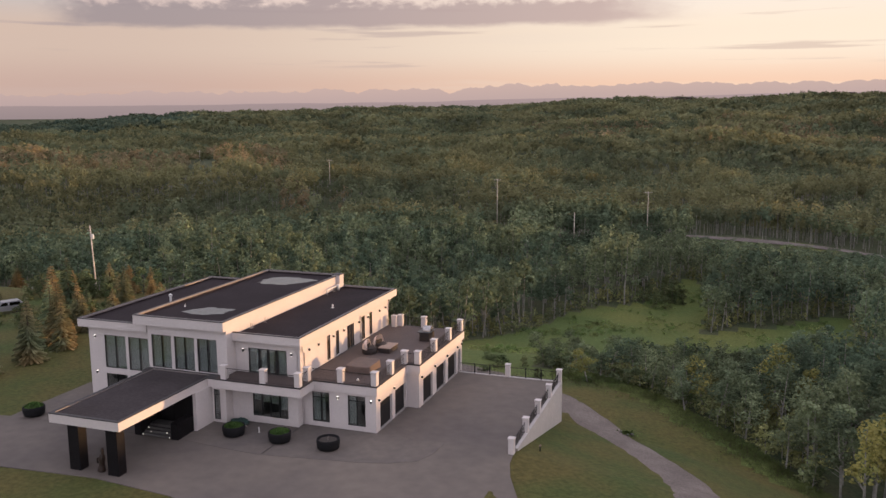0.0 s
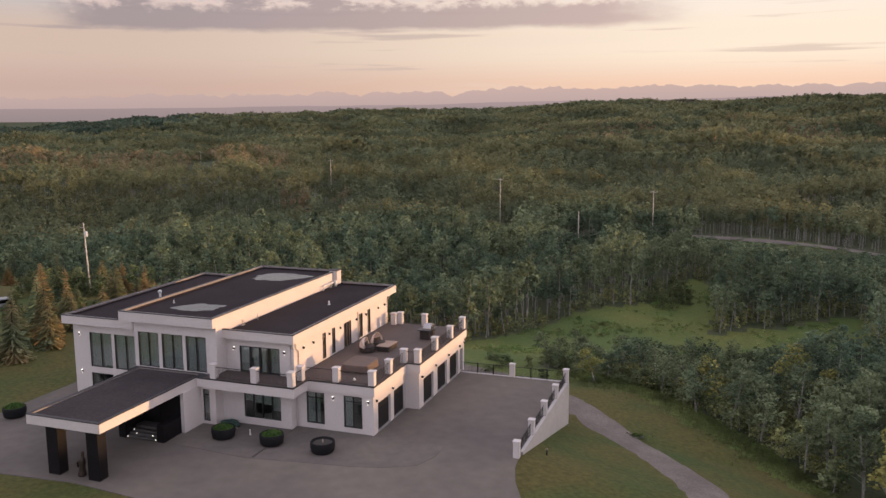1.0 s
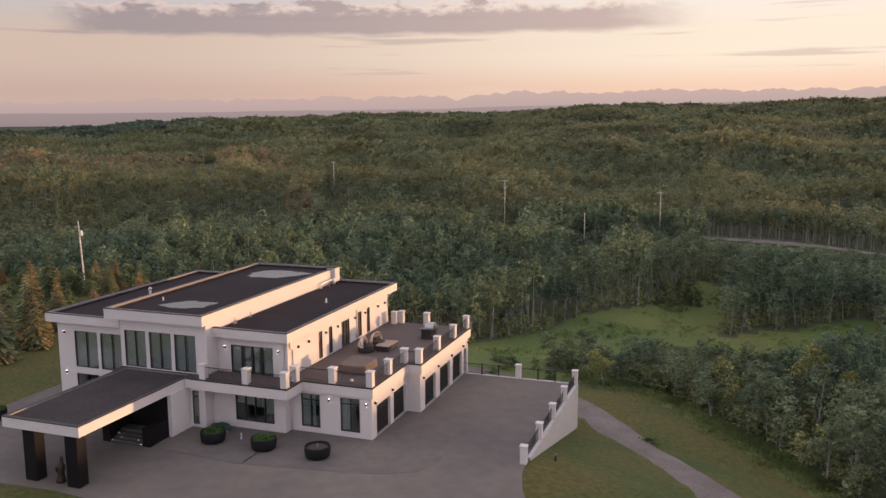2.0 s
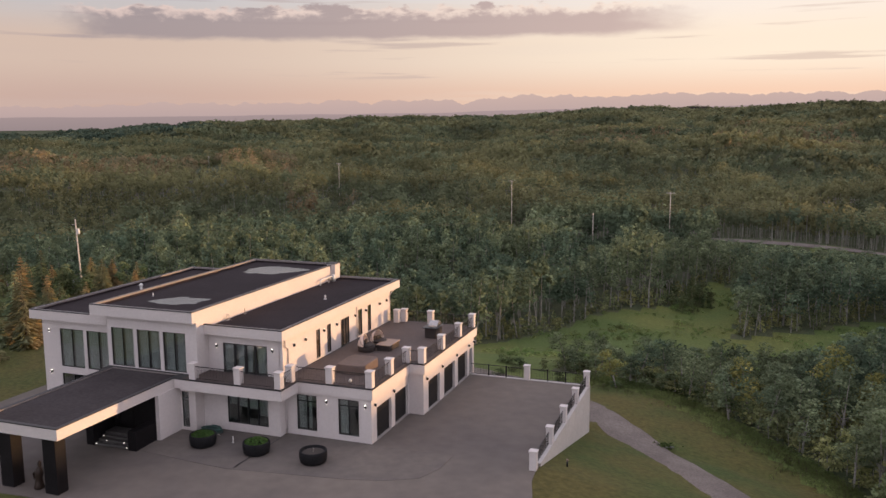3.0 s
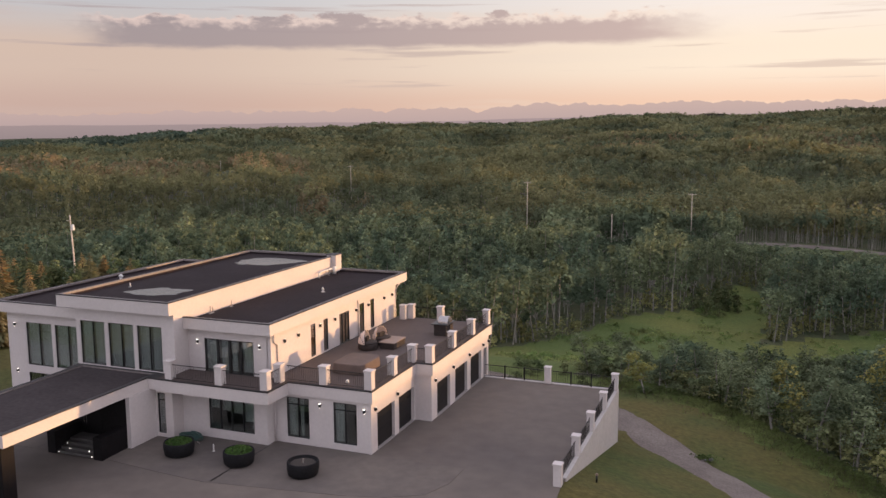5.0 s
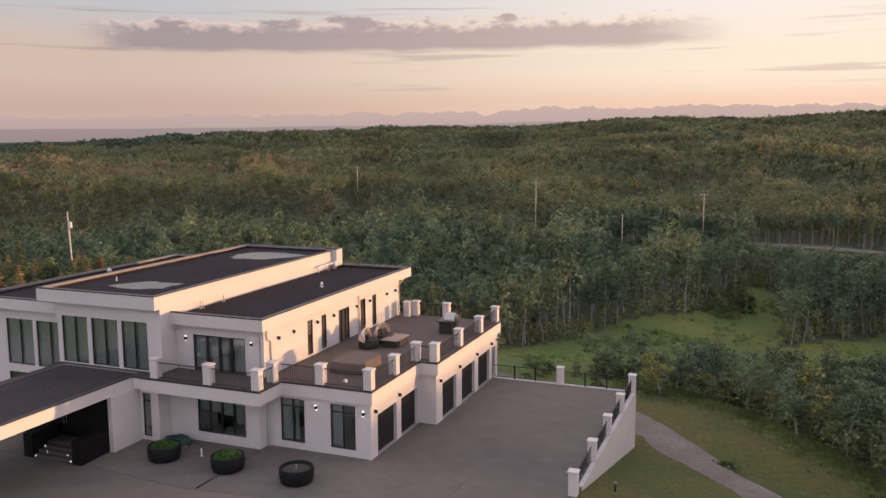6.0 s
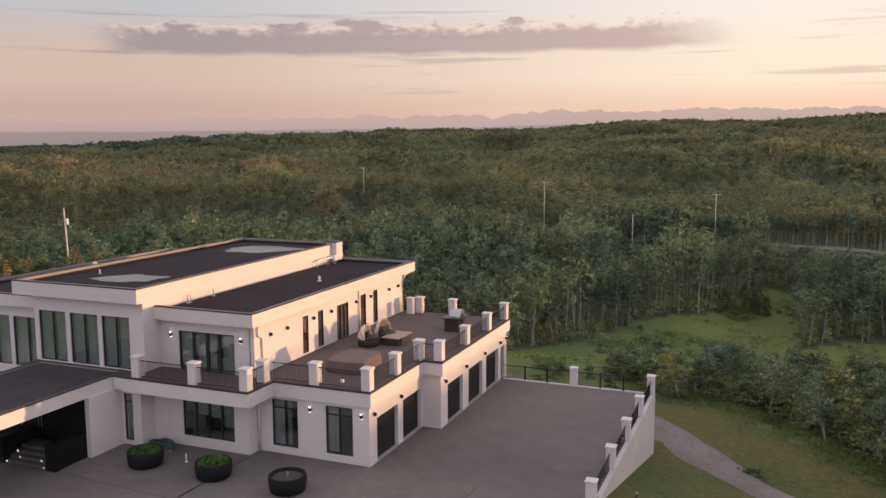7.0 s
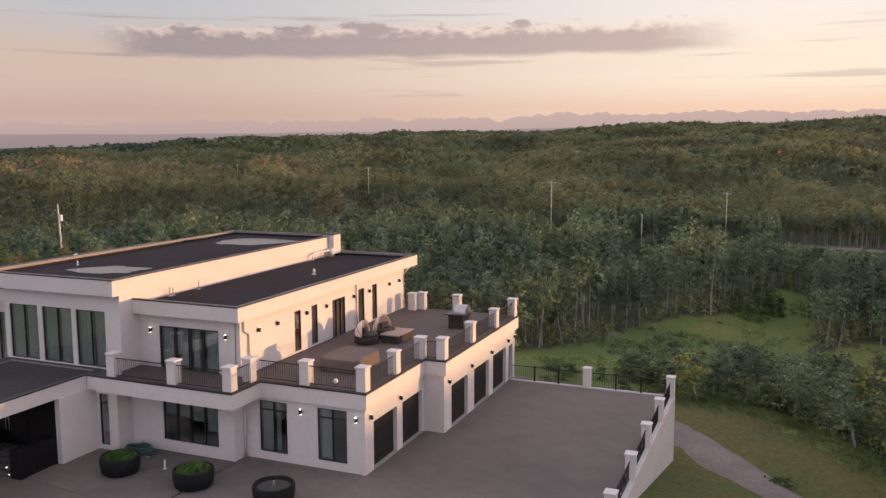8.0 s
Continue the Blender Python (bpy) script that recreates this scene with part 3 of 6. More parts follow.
def sky_material():
    m = bpy.data.materials.new("evening_sky_backdrop")
    m.use_nodes = True
    n, l = m.node_tree.nodes, m.node_tree.links
    n.clear()
    out, em = n.new("ShaderNodeOutputMaterial"), n.new("ShaderNodeEmission")
    uv = n.new("ShaderNodeUVMap")
    uv.uv_map = "bearing"
    sep = n.new("ShaderNodeSeparateXYZ")
    l.new(uv.outputs[0], sep.inputs[0])

    def math_node(op, a, b=None, c=None):
        k = n.new("ShaderNodeMath")
        k.operation = op
        for i, v in enumerate((a, b, c)):
            if v is None:
                continue
            if isinstance(v, (int, float)):
                k.inputs[i].default_value = v
            else:
                l.new(v, k.inputs[i])
        return k.outputs[0]

    def span(v, a, b, smooth=True):
        k = n.new("ShaderNodeMapRange")
        k.interpolation_type = "SMOOTHSTEP" if smooth else "LINEAR"
        k.inputs["From Min"].default_value, k.inputs["From Max"].default_value = a, b
        l.new(v, k.inputs["Value"])
        return k.outputs["Result"]

    def blend(f, a, b):
        k = n.new("ShaderNodeMix")
        k.data_type = "RGBA"
        l.new(f, k.inputs["Factor"])
        for name, v in (("A", a), ("B", b)):
            if isinstance(v, tuple):
                k.inputs[name].default_value = (*v, 1)
            else:
                l.new(v, k.inputs[name])
        return k.outputs["Result"]

    def cloud_noise(su, sv, seed, detail=6, rough=0.55):
        cmb = n.new("ShaderNodeCombineXYZ")
        l.new(math_node("MULTIPLY", az, su), cmb.inputs[0])
        l.new(math_node("MULTIPLY", el, sv), cmb.inputs[1])
        cmb.inputs[2].default_value = seed
        t = n.new("ShaderNodeTexNoise")
        t.inputs["Scale"].default_value, t.inputs["Detail"].default_value, t.inputs["Roughness"].default_value = 1.0, detail, rough
        l.new(cmb.outputs[0], t.inputs["Vector"])
        return t.outputs["Fac"]

    az, el = sep.outputs["X"], sep.outputs["Y"]
    # clear sky: rose at the horizon, cream above, pale grey-blue high up, brighter towards the sunset
    rose_left, rose_right = (0.60, 0.42, 0.36), (0.95, 0.63, 0.46)
    cream_left, cream_right = (0.67, 0.51, 0.425), (1.02, 0.85, 0.68)
    high_left, high_right = (0.55, 0.55, 0.58), (0.98, 0.87, 0.80)
    east = span(az, -46, 4)
    low = blend(east, rose_left, rose_right)
    mid = blend(east, cream_left, cream_right)
    top = blend(east, high_left, high_right)
    c = blend(span(el, 2.2, 5.2), low, mid)
    c = blend(span(el, 6.0, 9.8), c, top)
    # thin wisps
    w = span(cloud_noise(0.045, 0.75, 4.2), 0.52, 0.72)
    c = blend(math_node("MULTIPLY", w, 0.35), c, blend(east, (0.62, 0.47, 0.42), (0.98, 0.83, 0.68)))
    streak = span(cloud_noise(0.06, 1.5, 11.0, 5), 0.57, 0.68)
    c = blend(math_node("MULTIPLY", streak, math_node("MULTIPLY", 0.6, span(el, 3.4, 4.2))), c, blend(east, (0.42, 0.34, 0.35), (0.66, 0.50, 0.43)))
    # the long cloud bank
    edge = cloud_noise(0.30, 0.9, 7.7, 7, 0.6)
    puff = cloud_noise(1.1, 1.6, 2.3, 5, 0.5)
    half = 1.22
    centre = math_node("ADD", math_node("MULTIPLY", math_node("ADD", az, 25.0), 0.012), 7.58)
    off = math_node("SUBTRACT", el, centre)
    up = span(math_node("ADD", off, math_node("ADD", math_node("MULTIPLY", math_node("SUBTRACT", edge, 0.5), 2.0), math_node("MULTIPLY", math_node("SUBTRACT", puff, 0.5), 1.1))), half, half - 0.3)
    dn = span(math_node("ADD", off, math_node("MULTIPLY", math_node("SUBTRACT", edge, 0.5), 0.7)), -half, -half + 0.5)
    ends = math_node("MULTIPLY", span(math_node("ADD", az, math_node("MULTIPLY", edge, 4.0)), -44.5, -40.5), span(math_node("ADD", az, math_node("MULTIPLY", edge, 6.0)), 2.5, -6.0))
    bank = math_node("MULTIPLY", math_node("MULTIPLY", up, dn), ends)
    shade = blend(east, (0.37, 0.305, 0.315), (0.62, 0.46, 0.42))
    rim = span(math_node("ADD", off, math_node("MULTIPLY", math_node("SUBTRACT", puff, 0.5), 1.6)), 0.25, 0.85)
    body = blend(math_node("MULTIPLY", rim, span(edge, 0.38, 0.52)), shade, blend(east, (0.76, 0.59, 0.54), (0.98, 0.81, 0.69)))
    c = blend(math_node("MULTIPLY", bank, 0.92), c, body)
    l.new(c, em.inputs["Color"])
    em.inputs["Strength"].default_value = 1.0
    l.new(em.outputs[0], out.inputs["Surface"])
    return m


bm = bmesh.new()
layer = bm.loops.layers.uv.new("bearing")
grid = []
for i in range(61):
    a = -78 + 128 * i / 60
    col = []
    for e in np.linspace(-2, 16, 27):
        x, y = CENTRE[0] + SKY_R * math.sin(radians(a)), CENTRE[1] + SKY_R * math.cos(radians(a))
        col.append((bm.verts.new((x, y, 20 + SKY_R * math.tan(radians(e)))), a, float(e)))
    grid.append(col)
for p, q in zip(grid, grid[1:]):
    for k in range(26):
        ring4 = (p[k], q[k], q[k + 1], p[k + 1])
        f = bm.faces.new([v[0] for v in ring4])
        for loop, v in zip(f.loops, ring4):
            loop[layer].uv = (v[1] / 0.94 + 1.1, (v[2] + 0.61) / 0.94)
tagged(part("sky_backdrop", bm, sky_material()), "pink and cream evening sky with a long grey cloud bank", "sky", kind="structure")

# ---------------------------------------------------------------- the house
house = thing("house", "large white flat-roofed modern house with black window frames", "house")
ZT = 4.05
# ground floor, front and right side
wall("wall", -6.75, 0.0, "front", 6.75, -0.3, 3.3, house, M_STUCCO, [(0.88, 2.48, 0.42, 3.02), (4.18, 5.78, 0.42, 3.02)])
wall("wall", 0.0, 0.3, "right", 6.5, -0.3, 3.3, house, M_STUCCO, [(0.57, 3.15, 0.0, 2.38), (3.8, 6.3, 0.0, 2.38)])
wall("wall", -0.3, 6.8, "front", 1.5, -0.3, 3.3, house, M_STUCCO)
wall("wall", 1.2, 7.1, "right", 12.1, -4.5, 3.3, house, M_STUCCO, [(0.75, 3.28, 0.0, 2.38), (4.32, 6.94, 0.0, 2.38), (7.7, 10.25, 0.0, 2.38), (10.85, 11.65, 0.0, 2.3)])
wall("wall", -29.0, 19.2, "back", 29.9, -4.5, 3.3, house, M_STUCCO)
wall("wall", -6.75, -0.87, "right", 0.87, -0.3, 3.3, house, M_STUCCO)
wall("wall", -13.1, -0.87, "front", 6.05, -0.3, 3.3, house, M_STUCCO, [(2.0, 5.4, 0.6, 2.82)])
wall("wall", -13.1, -1.6, "right", 0.73, -0.3, 3.3, house, M_STUCCO)
wall("wall", -14.4, -1.9, "front", 1.3, -0.3, 3.3, house, M_STUCCO, [(0.12, 0.72, 0.25, 2.92)])
wall("wall", -14.4, -4.3, "right", 2.4, -0.3, 3.3, house, M_STUCCO)
wall("wall", -28.9, 0.0, "left", 19.2, -4.5, 6.95, house, M_STUCCO)
wall("wall", -28.6, 0.0, "front", 7.4, -0.3, 6.95, house, M_STUCCO, [(1.42, 3.78, 0.5, 2.5), (4.08, 6.4, 0.5, 2.5), (1.42, 3.78, 3.05, 6.15), (4.08, 6.4, 3.05, 6.15)])
wall("wall", -21.2, -4.3, "front", 6.5, -0.1, 3.3, house, M_DARK, [(1.9, 4.6, 0.62, 3.0)], label="black-clad entrance wall")
wall("wall", -21.2, -4.0, "left", 4.0, -0.3, 3.3, house, M_STUCCO)
# upper floor
wall("wall", -13.2, 0.1, "front", 6.0, ZT - 0.2, 6.95, house, M_STUCCO, [(1.22, 4.95, 4.0, 6.25)])
wall("wall", -6.95, 0.1, "right", 19.1, ZT - 0.2, 6.95, house, M_STUCCO, [(4.97, 5.62, 4.15, 6.4), (6.75, 7.4, 4.15, 6.4), (9.1, 10.65, 4.0, 6.3), (12.35, 13.15, 4.15, 6.42), (14.25, 14.92, 4.15, 6.42)])
wall("wall", -28.6, 19.2, "back", 21.35, 3.3, 6.95, house, M_STUCCO)
wall("wall", -21.25, -1.3, "front", 8.05, 3.9, 7.949, house, M_STUCCO, [(0.35, 2.4, 4.1, 7.05), (2.72, 4.78, 4.1, 7.05), (5.08, 7.05, 4.1, 7.05)])
wall("wall", -13.2, -1.0, "right", 21.85, 3.9, 7.949, house, M_STUCCO)
wall("wall", -21.25, -1.0, "left", 20.8, 3.9, 7.949, house, M_STUCCO)
wall("wall", -20.95, 19.8, "back", 7.45, 6.9, 7.949, house, M_STUCCO)
wall("wall", -21.25, -1.9, "front", 6.85, 3.0, 3.8, house, M_STUCCO)

# floors inside, so that rooms read as rooms behind the glass
part("upper_floor", boxes((-28.6, -7.3, 0.3, 18.9, 3.55, 3.75)), M_ROOM, house)
part("lower_floor", boxes((-28.6, -0.3, 0.3, 18.9, -0.25, 0.03)), M_ROOM, house)
part("garage_floor", boxes((-0.28, 0.9, 7.1, 18.9, -0.25, 0.03)), M_ROOM, house)
for row in ((-22.0, -13.5, 5.0, 5.2, 3.75, 8.0), (-28.5, -7.2, 5.4, 5.6, 0.03, 3.55), (-13.0, -7.2, 4.4, 4.6, 3.75, 6.9), (-28.5, -22.4, 5.0, 5.2, 3.75, 6.9), (-6.8, -0.4, 6.2, 6.4, 0.03, 3.3)):
    part("partition", boxes(row), M_ROOM, house)


def rim(x0, x1, y0, y1, w, z0, z1):
    """A closed band of width w round a rectangle."""
    bm = bmesh.new()
    loops = []
    for d in (0, w):
        for z in (z0, z1):
            loops.append([bm.verts.new(p) for p in ((x0 + d, y0 + d, z), (x1 - d, y0 + d, z), (x1 - d, y1 - d, z), (x0 + d, y1 - d, z))])
    for a, b in ((0, 1), (1, 3), (3, 2), (2, 0)):
        for k in range(4):
            bm.faces.new((loops[a][k], loops[a][(k + 1) % 4], loops[b][(k + 1) % 4], loops[b][k]))
    bmesh.ops.recalc_face_normals(bm, faces=bm.faces)
    return bm


def roof(x0, x1, y0, y1, top, depth, mat, edge=0.16, sink=0.30):
    """A flat roof: a white fascia round a slab, a dark metal coping on its rim and a sunken membrane."""
    r = part("roof", boxes((x0 + 0.26, x1 - 0.26, y0 + 0.26, y1 - 0.26, top - depth + 0.05, top - sink)), mat, house, "dark flat roof membrane")
    part("fascia", rim(x0, x1, y0, y1, 0.25, top - depth, top - 0.06), M_FASCIA, r, "white rendered fascia")
    part("soffit", boxes((x0 + 0.25, x1 - 0.25, y0 + 0.25, y1 - 0.25, top - depth + 0.01, top - depth + 0.04)), M_FASCIA, r)
    part("coping", rim(x0 - 0.02, x1 + 0.02, y0 - 0.02, y1 + 0.02, edge, top - 0.06, top), M_COPING, r, "thin dark metal edge strip")
    part("upstand", rim(x0 + 0.252, x1 - 0.252, y0 + 0.252, y1 - 0.252, 0.03, top - sink - 0.01, top - 0.16), mat, r, "membrane turned up at the edge")
    part("edge_trim", rim(x0 + 0.145, x1 - 0.145, y0 + 0.145, y1 - 0.145, 0.145, top - 0.155, top - 0.012), M_TRIM, r, "pale metal inner edge trim")
    return r


roof(-13.52, -6.66, -0.4, 20.85, 7.66, 0.78, M_ROOF)
roof(-22.4, -13.2, -1.73, 20.95, 8.81, 0.86, M_ROOF)
roof(-29.7, -22.05, -0.45, 20.7, 7.65, 0.78, M_ROOF)
roof(-20.9, -14.5, -13.42, -1.32, 4.05, 0.75, M_ROOF2, 0.29, 0.10)
for x0, x1 in ((-21.2, -20.93), (-14.47, -13.9)):
    j = part("roof_joint", boxes((x0, x1, -2.45, -1.32, 3.3, 3.97)), M_FASCIA, house, "white beam end of the canopy against the wall")
    part("flashing", boxes((x0, x1, -2.47, -1.32, 3.972, 4.045)), M_COPING, j, "dark flashing strip")


def terrace():
    """The roof terrace over the garages and the balcony: deck, white edge beam and dark drip edge, in one stepped outline."""
    outline = [(-13.9, -2.47), (-5.62, -2.47), (-5.62, -0.18), (0.18, -0.18), (0.18, 6.62), (1.38, 6.62), (1.38, 19.45), (-6.9, 19.45), (-6.9, 0.12), (-13.9, 0.12)]
    t = new("terrace")
    t.parent = house

    def slab(name, inset, z0, z1, mat, label):
        pts = [(x, y) for x, y in outline]
        # offset each corner inwards along the two sides that meet there
        new_pts = []
        for i, p in enumerate(pts):
            a, b = Vector(pts[i - 1]), Vector(pts[(i + 1) % len(pts)])
            p = Vector(p)
            d1, d2 = (p - a).normalized(), (b - p).normalized()
            n1, n2 = Vector((-d1.y, d1.x)), Vector((-d2.y, d2.x))
            new_pts.append(p + (n1 + n2) * inset)
        bm = bmesh.new()
        f = bm.faces.new([bm.verts.new((x, y, z1)) for x, y in new_pts])
        g = bmesh.ops.extrude_face_region(bm, geom=[f])
        for v in g["geom"]:
            if isinstance(v, bmesh.types.BMVert):
                v.co.z = z0
        bmesh.ops.recalc_face_normals(bm, faces=bm.faces)
        return part(name, bm, mat, t, label)

    slab("edge_beam", 0.0, 3.22, 3.97, M_FASCIA, "white rendered edge beam")
    slab("drip_edge", -0.03, 3.972, 4.045, M_COPING, "thin dark drip edge")
    slab("deck", 0.12, 4.047, 4.062, M_DECK, "brown coated terrace deck")
    return t


terrace()


def fit_window(x, y, facing, o, **k):
    return window(x, y, facing, o[0], o[1], o[2], o[3], house, **k)


fit_window(-6.75, 0, "front", (0.88, 2.48, 0.42, 3.02), splits=(1.68,), transom=(2.55,), curtain=[(0.95, 1.62, 0.5, 2.95), (1.74, 2.0, 0.5, 2.95)])
fit_window(-6.75, 0, "front", (4.18, 5.78, 0.42, 3.02), splits=(4.98,), transom=(2.55,), curtain=[(4.25, 4.92, 0.5, 2.95)])
fit_window(-13.1, -0.87, "front", (2.0, 5.4, 0.6, 2.82), splits=(2.85, 3.7, 4.55), curtain=[(2.05, 2.8, 1.95, 2.78), (2.9, 3.66, 1.85, 2.78), (3.74, 4.5, 1.75, 2.78), (4.6, 5.35, 1.3, 2.78)])
fit_window(-14.4, -1.9, "front", (0.12, 0.72, 0.25, 2.92), transom=(2.45,))
fit_window(-28.6, 0, "front", (1.42, 3.78, 0.5, 2.5), splits=(2.6,))
fit_window(-28.6, 0, "front", (4.08, 6.4, 0.5, 2.5), splits=(5.24,))
fit_window(-28.6, 0, "front", (1.42, 3.78, 3.05, 6.15), splits=(2.6,), curtain=[(1.52, 2.5, 3.1, 6.1), (2.7, 3.7, 3.1, 6.1)])
fit_window(-28.6, 0, "front", (4.08, 6.4, 3.05, 6.15), splits=(5.24,), curtain=[(4.18, 5.14, 3.1, 6.1), (5.34, 6.3, 3.1, 6.1)])
fit_window(-13.2, 0.1, "front", (1.22, 4.95, 4.0, 6.25), splits=(2.15, 2.25, 3.05, 3.15, 3.88, 3.98), bar=0.07, curtain=[(1.3, 2.1, 4.1, 6.2), (2.4, 3.0, 4.1, 6.2), (3.2, 3.6, 4.1, 6.2), (4.05, 4.9, 4.1, 6.2)], label="black-framed balcony doors with side lights")
for o in ((0.35, 2.4), (2.72, 4.78), (5.08, 7.05)):
    fit_window(-21.25, -1.3, "front", (*o, 4.1, 7.05), splits=((o[0] + o[1]) / 2,), curtain=[(o[0] + 0.1, o[0] + 0.98, 4.15, 7.0), (o[0] + 1.1, o[1] - 0.1, 4.15, 7.0)])
for o in ((4.97, 5.62, 4.15, 6.4), (6.75, 7.4, 4.15, 6.4), (12.35, 13.15, 4.15, 6.42), (14.25, 14.92, 4.15, 6.42)):
    fit_window(-6.95, 0.1, "right", o, bar=0.045, inset=0.06, curtain=[(o[0] + 0.03, o[1] - 0.03, 4.2, 6.35)], cloth=M_BLIND, hang=0.045)
fit_window(-6.95, 0.1, "right", (9.1, 10.65, 4.0, 6.3), splits=(9.62, 10.14), name="sliding_door", inset=0.06, curtain=[(9.15, 10.6, 4.1, 6.25)], cloth=M_BLIND, hang=0.045, label="dark sliding terrace door")


def garage_door(x, y, u0, u1, top):
    """A sectional door: recessed leaf of four panels with shadow joints, on a concrete sill."""
    m = wall_frame(x, y, "right")
    bm = bmesh.new()
    box(bm, u0, u1, -0.27, -0.24, 0.0, top, m)
    bmesh.ops.recalc_face_normals(bm, faces=bm.faces)
    d = part("garage_door", bm, M_DOOR, house, "closed charcoal sectional garage door")
    step = top / 4
    for k in range(4):
        bm = bmesh.new()
        box(bm, u0 + 0.02, u1 - 0.02, -0.238, -0.2, k * step + 0.005, (k + 1) * step - 0.005, m)
        bmesh.ops.recalc_face_normals(bm, faces=bm.faces)
        bevelled(bm, 0.008)
        part("panel", bm, M_DOOR, d)
    bm = bmesh.new()
    box(bm, u0 + 0.01, u1 - 0.01, -0.2, 0.04, -0.1, 0.03, m)
    bmesh.ops.recalc_face_normals(bm, faces=bm.faces)
    part("door_sill", bm, M_CONC, d, "pale concrete sill")


for u0, u1 in ((0.57, 3.15), (3.8, 6.3)):
    garage_door(0.0, 0.3, u0, u1, 2.38)
for u0, u1 in ((0.75, 3.28), (4.32, 6.94), (7.7, 10.25)):
    garage_door(1.2, 7.1, u0, u1, 2.38)
bm = boxes((0.93, 0.98, 17.95, 18.75, 0.0, 2.3))
d = part("side_door", bm, M_DOOR, house, "dark service door")
part("handle", boxes((0.98, 1.02, 18.58, 18.62, 0.95, 1.1), bevel=0.005), M_STEEL, d)

# entrance: steps between low black walls, a double door in the black front
ent = thing("entrance_steps", "grey entrance steps between low black walls", "steps")
for k in range(4):
    part("step", boxes((-18.3, -15.42, -6.4 + 0.36 * k, -6.41 + 0.36 * (k + 1) if k < 3 else -4.32, 0.0, 0.155 * (k + 1)), bevel=0.012), M_STEP, ent)
part("cheek_wall", boxes((-15.4, -14.72, -6.45, -4.31, -0.05, 1.35), bevel=0.015), M_DARK, ent, "low black cheek wall")
part("cheek_wall", boxes((-18.98, -18.32, -6.45, -4.31, -0.05, 1.35), bevel=0.015), M_DARK, ent, "low black cheek wall")
for k, (sx, sz) in enumerate(((-15.55, 0.10), (-15.55, 0.42), (-18.15, 0.10), (-18.15, 0.42), (-17.6, 0.26), (-16.1, 0.26))):
    sy = -6.4 + 0.36 * round((sz - 0.08) / 0.155) - 0.012
    part("step_light", boxes((sx - 0.026, sx + 0.026, sy - 0.01, sy, sz - 0.016, sz + 0.016)), M_LAMP, ent, "small lit step light")
door = part("front_door", boxes((-19.28, -16.62, -4.2, -4.14, 0.62, 2.98)), M_FRAME, house, "tall black double front door")
for a, b in ((-19.24, -17.97), (-17.93, -16.66)):
    leaf = part("door_leaf", boxes((a, b, -4.26, -4.21, 0.64, 2.95), bevel=0.01), M_DARK, door)
    part("door_pull", boxes(((b - 0.12) if a < -18 else a + 0.06, (b - 0.06) if a < -18 else a + 0.12, -4.34, -4.28, 1.3, 2.3), bevel=0.01), M_STEEL, leaf)

for x0, x1 in ((-15.8, -14.8), (-19.3, -18.3)):
    c = part("column", boxes((x0, x1, -13.35, -12.5, -0.35, 3.31), bevel=0.015), M_DARK, house, "black clad canopy column")

# chimney, roof pipes and vents
part("chimney", bevelled(boxes((-13.62, -12.75, 19.6, 20.6, 7.5, 8.92)), 0.02), M_STUCCO, house, "white rendered chimney block")
part("chimney_cap", boxes((-13.68, -12.69, 19.54, 20.66, 8.925, 8.98), bevel=0.01), M_COPING, house)


def roof_vent(x, y, z, h, r, label):
    v = thing("roof_vent", label, "vent", "vents on the roofs", pose(x, y, z))
    part("base_plate", boxes((-r * 2.4, r * 2.4, -r * 2.4, r * 2.4, 0, 0.04), bevel=0.008), M_WHITE_METAL, v)
    part("stack", lathe(bmesh.new(), [(r, 0.04), (r, h)], 12), M_WHITE_METAL, v, smooth=True)
    part("cowl", lathe(bmesh.new(), [(r * 1.7, h + 0.02), (r * 1.8, h + 0.1), (r * 0.4, h + 0.24)], 12), M_WHITE_METAL, v, "rounded metal cowl", True)


roof_vent(-9.6, 11.6, 7.36, 0.15, 0.05, "small white roof vent with a cowl")
roof_vent(-26.2, 8.6, 7.35, 0.7, 0.11, "white roof vent stack on a square plate")
roof_vent(-20.6, 3.3, 8.51, 0.07, 0.025, "small stub vent on the roof")
for y, z in ((2.2, 0.5), (2.45, 0.42), (4.6, 0.45), (18.6, 0.55)):
    p = thing("vent_pipe", "thin grey pipe standing on the roof by the wall", "pipe", "roof pipes", pose(-12.95, y, 7.36))
    part("stem", tube(bmesh.new(), [(0, 0, 0), (0, 0, z)], 0.035), M_PIPE, p, smooth=True)
    part("flashing", lathe(bmesh.new(), [(0.12, 0), (0.05, 0.06)], 12), M_PIPE, p)
gp = thing("gas_pipe", "pale pipe run along the upper wall above the roof", "pipe", m=pose(-12.9, 0, 7.36))
part("run", tube(bmesh.new(), [(0, 16.9, 0.0), (0, 16.9, 0.42), (0, 17.1, 0.48), (0, 19.2, 0.48), (0, 19.4, 0.42), (0, 19.4, 0.0)], 0.07), M_WHITE_METAL, gp, smooth=True)
part("bracket", boxes((-0.25, 0.06, 18.0, 18.06, 0.38, 0.44)), M_PIPE, gp)
part("drum", tube(bmesh.new(), [(0.1, 19.35, 0.0), (0.1, 19.35, 0.62)], 0.17, 12), M_WHITE_METAL, gp, "white metal flue drum", True)


